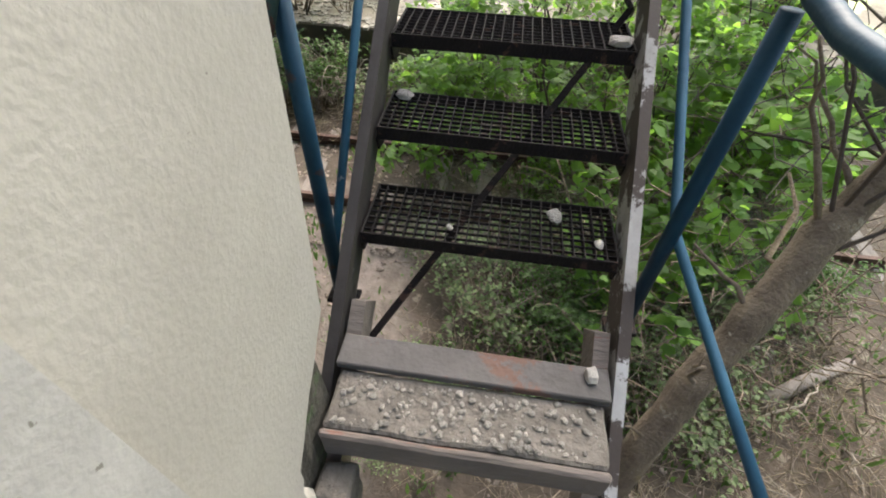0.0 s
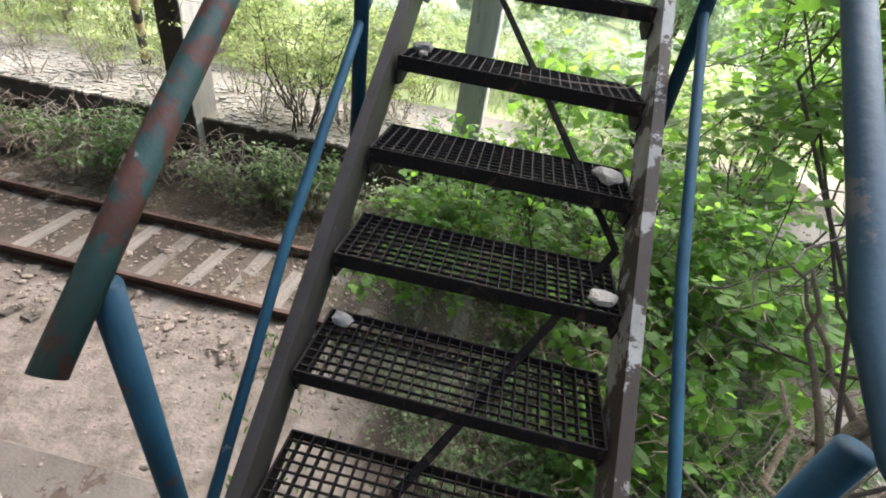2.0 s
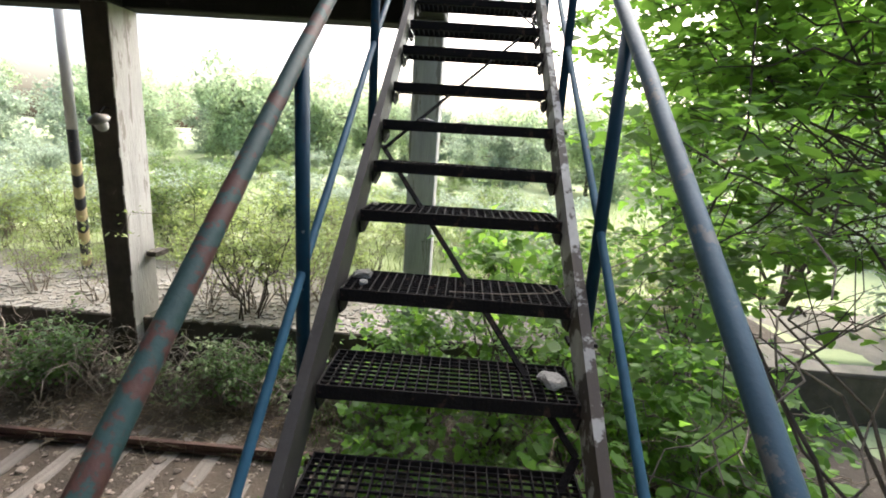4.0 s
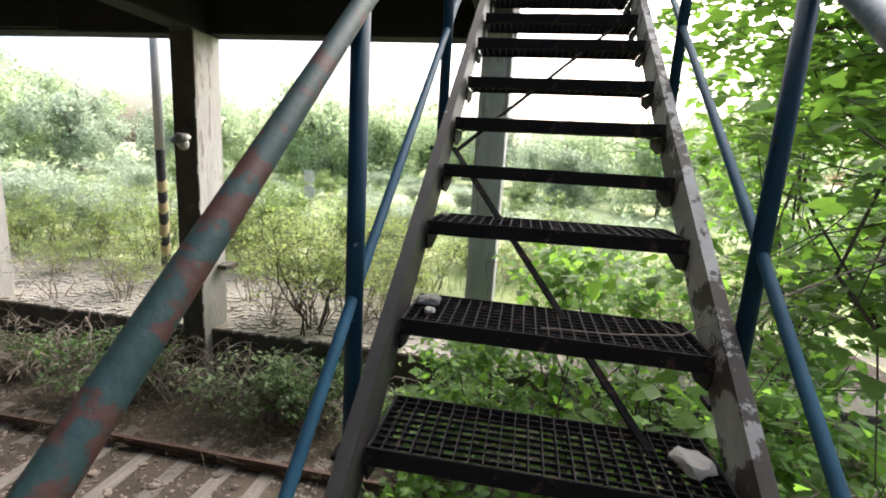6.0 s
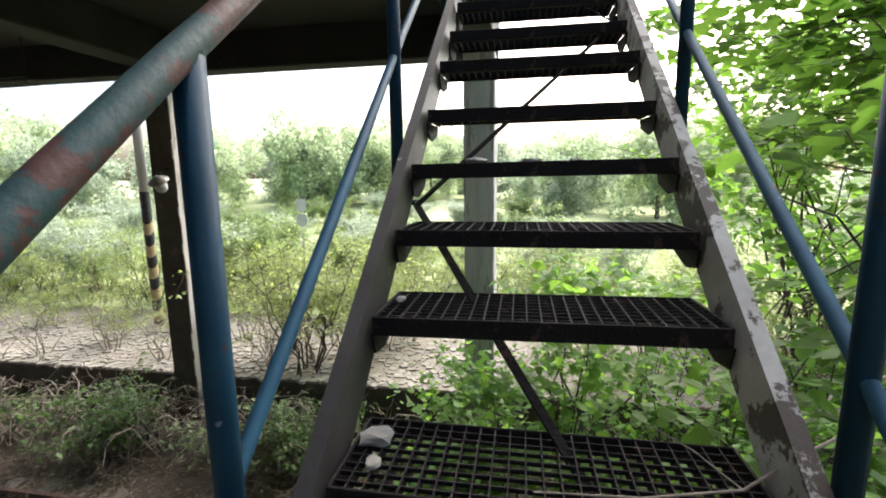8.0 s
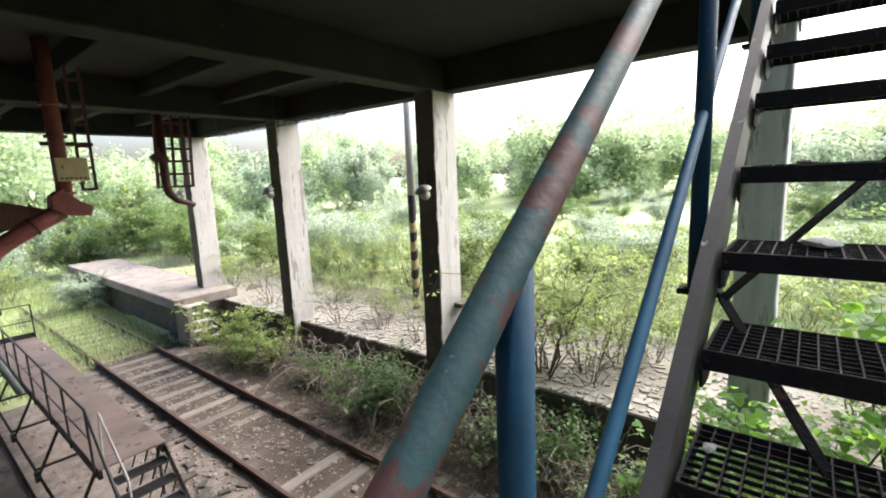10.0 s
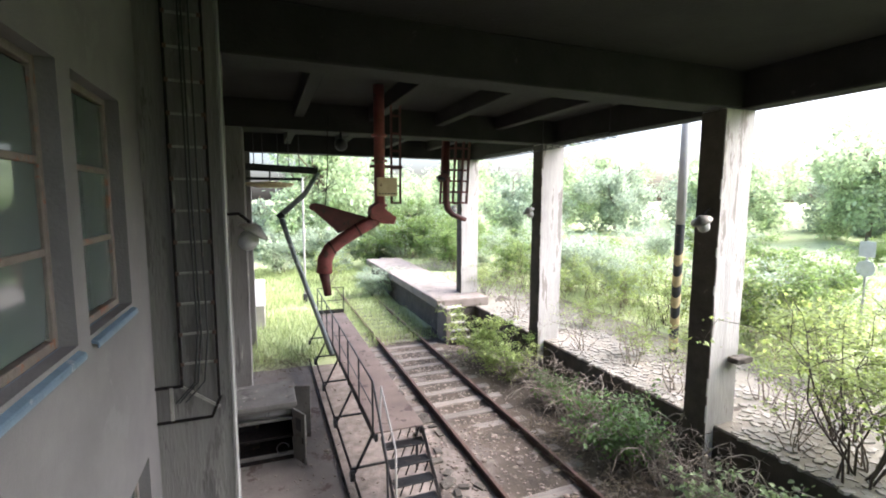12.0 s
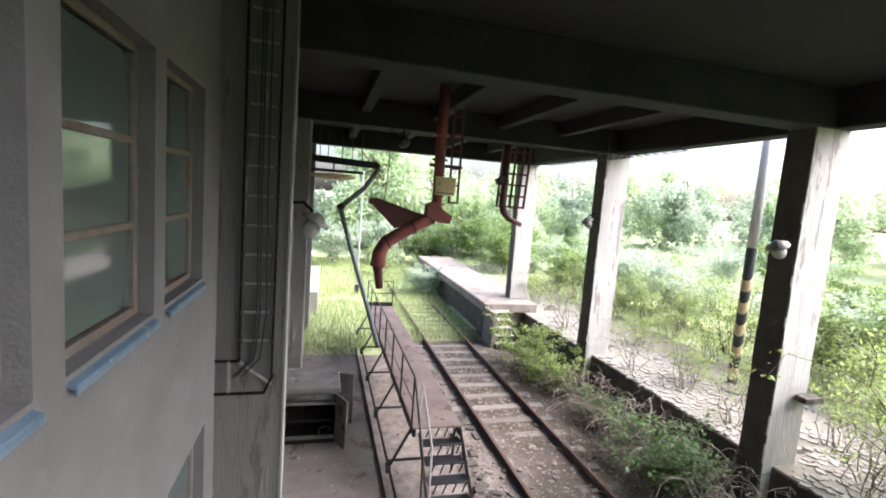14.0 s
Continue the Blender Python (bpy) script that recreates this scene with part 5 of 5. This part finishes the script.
# striped pole, thin post, road sign beyond the platform
sp = thing("striped_pole", "tall grey pole with black and yellow warning stripes", "pole", at=(10.7, 9.4, 0))
part("shaft", tube([(0, 0, 1.25), (0, 0, 3.2), (0, 0, 6.5)], [0.115, 0.11, 0.09], 18), POLE, sp, "", True)
part("band", tube([(0, 0, 0.85), (0, 0, 1.25)], 0.117, 18), BLACK, sp)
n, z0 = 11, -2.25
for i in range(n):
    a, b = z0 + 3.1 * i / n, z0 + 3.1 * (i + 1) / n
    bm = tube([(0, 0, a), (0, 0, b)], 0.116, 18)
    for v in bm.verts:
        if z0 + 0.01 < v.co.z < 0.84:
            v.co.z += 1.0 * v.co.x + 0.6 * v.co.y
    part("stripe", bm, YELLOW if i % 2 else BLACK, sp)
tp = thing("thin_post", "thin pale post on a concrete foot in the grass", "post", at=(2.27, 23.2, -3.3))
part("shaft", tube([(0, 0, 0.2), (0, 0, 6.2)], 0.05, 10), POLE, tp)
part("foot", box(-0.45, 0.45, -0.35, 0.35, -0.2, 0.12, 0.03), CONCRETE, tp)
part("box", box(-0.1, 0.1, -0.1, 0.1, 0.12, 0.62, 0.02), BLACK, tp)
rs = thing("road_sign", "white road sign with two plates seen across the meadow", "sign", at=(16.1, 7.95, ground_height(16.1, 7.95) + 0.15))
part("post", tube([(0, 0, -0.4), (0, 0, 2.7)], 0.03, 8), POLE, rs)
part("plate", box(-0.035, -0.02, -0.19, 0.19, 2.25, 2.68, 0.006), WHITE, rs)
bm = bmesh.new()
add_tube(bm, [(-0.035, 0, 1.93), (-0.02, 0, 1.93)], 0.24, 8)
part("plate", bm, WHITE, rs, "eight-sided plate")
kb = thing("low_wall", "low pale concrete wall in the grass beside the building", "wall", at=(0, 0, 0))
part("block", box(-0.3, 0.45, 19.5, 26.0, -3.5, -2.3, 0.03), CONCRETE, kb)
for k, (z, y0) in enumerate(((4.6, 40), (5.2, 46))):
    w = thing("overhead_wire", "thin overhead wire across the meadow", "wire", "overhead wires")
    part("wire", tube([(52 + 3 * k, y, z - 0.9 + 0.9 * ((y - 15) / 60) ** 2) for y in np.linspace(-60, 90, 12)], 0.045, 4), POLE, w)

# ================================================================ small things
STONES = [to_mesh("stone", rough_block(1, 0.75, 0.6, k, 2, 0.45), STONE) for k in range(5)]


PEBBLES = [to_mesh("gravel_lump", rough_block(1, 0.75, 0.6, 20 + k, 1, 0.5), GRAVEL) for k in range(5)]


def stone(x, y, z, s, k, rz, label, cat="stone", group="stones on the stair"):
    o = mesh_part("gravel_lump" if cat == "gravel" else "stone", (PEBBLES if cat == "gravel" else STONES)[k % 5], None, pose(x, y, z, 0, 0, rz))
    o.scale = (s, s, s)
    return tagged(o, label, cat, group)


LS = "broken pale stone lying on a stair tread"
for x, y, k, s, r in ((0.40, -0.20, 1, 0.075, 20), (0.30, 0.12, 1, 0.03, 50), (0.30, -0.33, 1, 0.045, 10), (0.70, 0.335, 2, 0.075, 80), (0.80, -0.335, 3, 0.09, 95), (1.13, -0.32, 4, 0.115, 30),
                      (1.42, 0.34, 5, 0.09, 100), (1.34, 0.32, 5, 0.05, 15), (1.68, 0.35, 6, 0.04, 0), (2.12, 0.2, 8, 0.11, 30), (2.14, 0.02, 8, 0.08, 70), (2.1, -0.12, 8, 0.06, 10), (2.36, 0.24, 9, 0.07, 40)):
    stone(x, y, k * H + DZ[k - 1], 0.8 * s, k + int(10 * s), r, LS).scale.z *= 0.7 if k < 8 else 0.4
for i in range(290):
    x, y = rng.uniform(-0.252, -0.11), rng.uniform(-0.35, 0.35)
    stone(x, y, -0.032, 0.007 + 0.019 * rng.uniform(0, 1) ** 2, i, rng.uniform(0, 360), "small pale gravel lump on the concrete tread", "gravel", "gravel on the lowest step")
stone(-0.03, -0.33, 0, 0.05, 2, 10, LS)


def debris(name, boxes, sizes, material, label, seed, cat="rubble"):
    g = np.random.default_rng(seed)
    base = bmesh.new()
    bmesh.ops.create_icosphere(base, subdivisions=1, radius=0.5)
    bv = np.array([v.co for v in base.verts])
    bf = np.array([[v.index for v in f.verts] for f in base.faces])
    base.free()
    V, F = [], []
    for x0, x1, y0, y1, z, n in boxes:
        for _ in range(n):
            s = g.uniform(*sizes) * (2.0 if g.uniform() < 0.06 else 1.0)
            x, y = g.uniform(x0, x1), g.uniform(y0, y1)
            zz = ground_height(x, y) if z is None else z
            q = bv * g.uniform(0.7, 1.3, bv.shape) * s * np.array([1.2, 0.9, 0.55])
            a = g.uniform(0, 6.28)
            R = np.array([[math.cos(a), -math.sin(a), 0], [math.sin(a), math.cos(a), 0], [0, 0, 1]])
            F.append(bf + 12 * len(V))
            V.append(q @ R.T + np.array([x, y, zz + 0.12 * s]))
    me = pydata(name, np.concatenate(V).tolist(), np.concatenate(F).tolist(), material)
    return tagged(new(name, me), label, cat, kind="stuff")


BALLAST = mat("ballast_chips", (0.30, 0.25, 0.215), (0.16, 0.13, 0.11), 0.95, scale=20, bump=0.3, island=0.35)
debris("ballast", [(3.2, 4.1, -3, 15, None, 1500), (4.3, 5.6, -3, 15, None, 1500), (5.8, 6.8, -3, 15, None, 700), (0.2, 3.2, -3, 0, None, 150)], (0.02, 0.075), BALLAST, "small brown-grey ballast and dirt clods", 71)
debris("rubble", [(-0.4, 3.1, 0.9, 14.4, FZ, 650), (0.9, 1.8, 8.5, 10.5, FZ, 60), (2.2, 3.9, 0.9, 8, None, 400), (2.3, 3.1, 11, 16, DK, 40), (-0.1, 0.95, 9.45, 10.5, -2.03, 18)], (0.012, 0.05), BALLAST, "scattered rubble and grit on the floor", 72)
debris("platform_gravel", [(8.1, 11.6, 1, 16, PT - 0.04, 2600), (8.1, 11.0, -6, 1, PT - 0.04, 1300)], (0.02, 0.07), PAVE, "pale gravel between the paving stones", 73)

# bricks and slab pieces beside the track
bk = to_mesh("brick", box(-0.14, 0.14, -0.09, 0.09, 0, 0.055, 0.012), RUBBLE)
for i in range(46):
    x, y = rng.uniform(3.22, 4.0), rng.uniform(4.5, 13)
    o = mesh_part("brick", bk, None, pose(x, y, ground_height(x, y) - 0.012, rng.uniform(-6, 6), rng.uniform(-6, 6), rng.uniform(0, 180)))
    s = rng.uniform(0.5, 1.15)
    o.scale = (s, s * rng.uniform(0.7, 1.3), 1)
    tagged(o, "broken flat brick half sunk beside the track", "brick", "bricks beside the track")


# tangles of dead twigs
def twigs(name, boxes, label, seed, material, rad=0.006):
    g = np.random.default_rng(seed)
    bm = bmesh.new()
    for x0, x1, y0, y1, h0, h1, n in boxes:
        for _ in range(n):
            a = np.array([g.uniform(x0, x1), g.uniform(y0, y1), g.uniform(h0, h1)])
            d = g.normal(0, 1, 3) * np.array([1, 1, 0.45])
            b = a + d / np.linalg.norm(d) * g.uniform(0.25, 1.1)
            b[0] = min(b[0], x1 + 0.1)
            b[2] = max(b[2], GZ + 0.03)
            pts, rr = crooked(a, b, rad * g.uniform(0.6, 1.4), rad * 0.5, g, 5, 0.10)
            add_tube(bm, pts, rr, 4, False)
    return tagged(part(name, bm, material), label, "twigs", kind="stuff")


def brambles(name, boxes, label, seed, material, rad):
    """Arching bramble canes that rise from the ground and bend over, with short side shoots."""
    g = np.random.default_rng(seed)
    bm = bmesh.new()
    for x0, x1, y0, y1, h, n in boxes:
        for _ in range(n):
            x, y, a = g.uniform(x0, x1), g.uniform(y0, y1), g.uniform(0, 6.28)
            ln, up = g.uniform(0.5, 1.5), h * g.uniform(0.4, 1.1)
            z = ground_height(x, y)
            pts = []
            for i in range(8):
                u = i / 7
                px = x + ln * u * math.cos(a + 0.6 * u) + g.normal(0, 0.02)
                pts.append(np.array([min(px, 8.0), y + ln * u * math.sin(a + 0.6 * u) + g.normal(0, 0.02), z + up * (2.6 * u - 2.1 * u * u) + g.normal(0, 0.02)]))
            r = rad * g.uniform(0.6, 1.3)
            add_tube(bm, pts, [r * (1 - 0.08 * i) for i in range(8)], 5, False)
            for k in (2, 3, 5, 6):
                add_tube(bm, *crooked(pts[k], pts[k] + g.normal(0, 1, 3) * np.array([0.14, 0.14, 0.1]), 0.5 * r, 0.25 * r, g, 2, 0.1), 4, False)
    return tagged(part(name, bm, material), label, "twigs", kind="stuff")


CANE = mat("pale_dead_cane", (0.36, 0.32, 0.27), (0.20, 0.172, 0.14), 0.95, scale=12, bump=0.2, island=0.35)
brambles("dead_canes", [(6.8, 7.8, 2.5, 12.0, 1.1, 95), (6.9, 7.9, 3.0, 9.6, 1.25, 80), (6.7, 7.8, -4, 2.5, 0.9, 60), (1.0, 6.5, -4.3, -0.9, 0.5, 25)], "grey arching dead bramble canes at the platform's foot", 84, CANE, 0.013)
twigs("dead_twigs", [(6.5, 7.7, 2.0, 12.5, -3.25, -2.5, 300), (6.7, 7.75, 5.0, 10.5, -3.2, -2.2, 200), (6.4, 7.7, -4.0, 2.0, -3.25, -2.5, 200)], "tangle of grey dead bramble twigs at the platform's foot", 81, TWIG, 0.008)
twigs("brushwood", [(5.6, 6.9, -2, 9, -3.27, -3.12, 520), (0.2, 3.6, -4.0, 0.3, -3.28, -3.12, 900), (0.0, 1.6, 14.2, 15.6, -3.25, -3.0, 120)], "dry brushwood and fallen stalks on the ground", 82, STRAW, 0.005)
twigs("undergrowth_twigs", [(1.0, 7.0, -4.5, -0.9, -3.2, -1.2, 420)], "bare thin branches in the undergrowth", 83, BARK, 0.007)

tw = thing("fallen_twig", "thin pale twig caught across a stair tread", "twig")
part("twig", tube([(1.30, 0.02, 1.012), (1.31, -0.16, 1.014), (1.35, -0.33, 1.018), (1.40, -0.44, 1.06), (1.46, -0.62, 1.13), (1.42, -0.8, 1.26)], [0.0015, 0.002, 0.0026, 0.0028, 0.0028, 0.0018], 6), TWIG, tw)
part("twig", tube([(1.35, -0.33, 1.018), (1.44, -0.28, 1.03), (1.50, -0.2, 1.05)], [0.002, 0.0016, 0.001], 5), TWIG, tw)

lg = thing("fallen_log", "pale grey dead log lying in the undergrowth", "log")
part("log", tube([(1.85, -3.0, -3.2), (2.15, -3.5, -3.17), (2.5, -4.15, -3.19)], [0.075, 0.07, 0.06], 12), TIE, lg, smooth=True)
bm = bmesh.new()
bmesh.ops.create_uvsphere(bm, u_segments=14, v_segments=9, radius=0.15)
bl = thing("round_lamp", "black round lamp housing under the far beam", "lamp", at=(2.27, 11.5, 3.14))
part("housing", bm, BLACK, bl, smooth=True)
part("stem", tube([(0, 0, 0.1), (0, 0.1, 0.34)], 0.03, 8), BLACK, bl)

# ================================================================ paving stones of the platform
def paver(seed):
    g = random.Random(seed)
    k = g.choice((4, 5, 5, 6))
    pts = [(0.10 * math.cos(a), 0.085 * math.sin(a)) for a in sorted(2 * math.pi * (i + g.uniform(-0.28, 0.28)) / k for i in range(k))]
    bm = bmesh.new()
    lo = [bm.verts.new((1.08 * x, 1.08 * y, -0.05)) for x, y in pts]
    up = [bm.verts.new((x, y, 0.0)) for x, y in pts]
    bm.faces.new(up)
    for i in range(k):
        bm.faces.new((lo[i], lo[(i + 1) % k], up[(i + 1) % k], up[i]))
    bmesh.ops.recalc_face_normals(bm, faces=bm.faces)
    return to_mesh("paving_stone", bm, PAVE)


PV = [paver(k) for k in range(9)]
far_v, far_f = [], []
for i in range(14):
    for j in range(-12, 78):
        x, y = 8.14 + 0.165 * i + rng.uniform(-0.05, 0.05), 2.2 + 0.165 * j + rng.uniform(-0.05, 0.05)
        if rng.uniform() < 0.12 + 0.03 * i or any(7.6 < x < 8.75 and abs(y - r) < 0.4 for r in ROWS):
            continue
        me = PV[(3 * i + 7 * j) % 9]
        m = pose(x, y, PT - 0.022 + rng.uniform(-0.012, 0.016), rng.uniform(-4, 4), rng.uniform(-4, 4), rng.uniform(0, 360)) @ Matrix.Diagonal((rng.uniform(0.6, 1.15), rng.uniform(0.6, 1.15), 1, 1))
        if i < 11 and 0 <= j < 30:
            mesh_part("paving_stone", me, pf, m)
        else:
            far_f += [[len(far_v) + k for k in f.vertices] for f in me.polygons]
            far_v += [m @ v.co for v in me.vertices]
ps = new("paving_stones", pydata("paving_stones", far_v, far_f, PAVE))
ps.parent = pf
tagged(ps, kind="stuff")
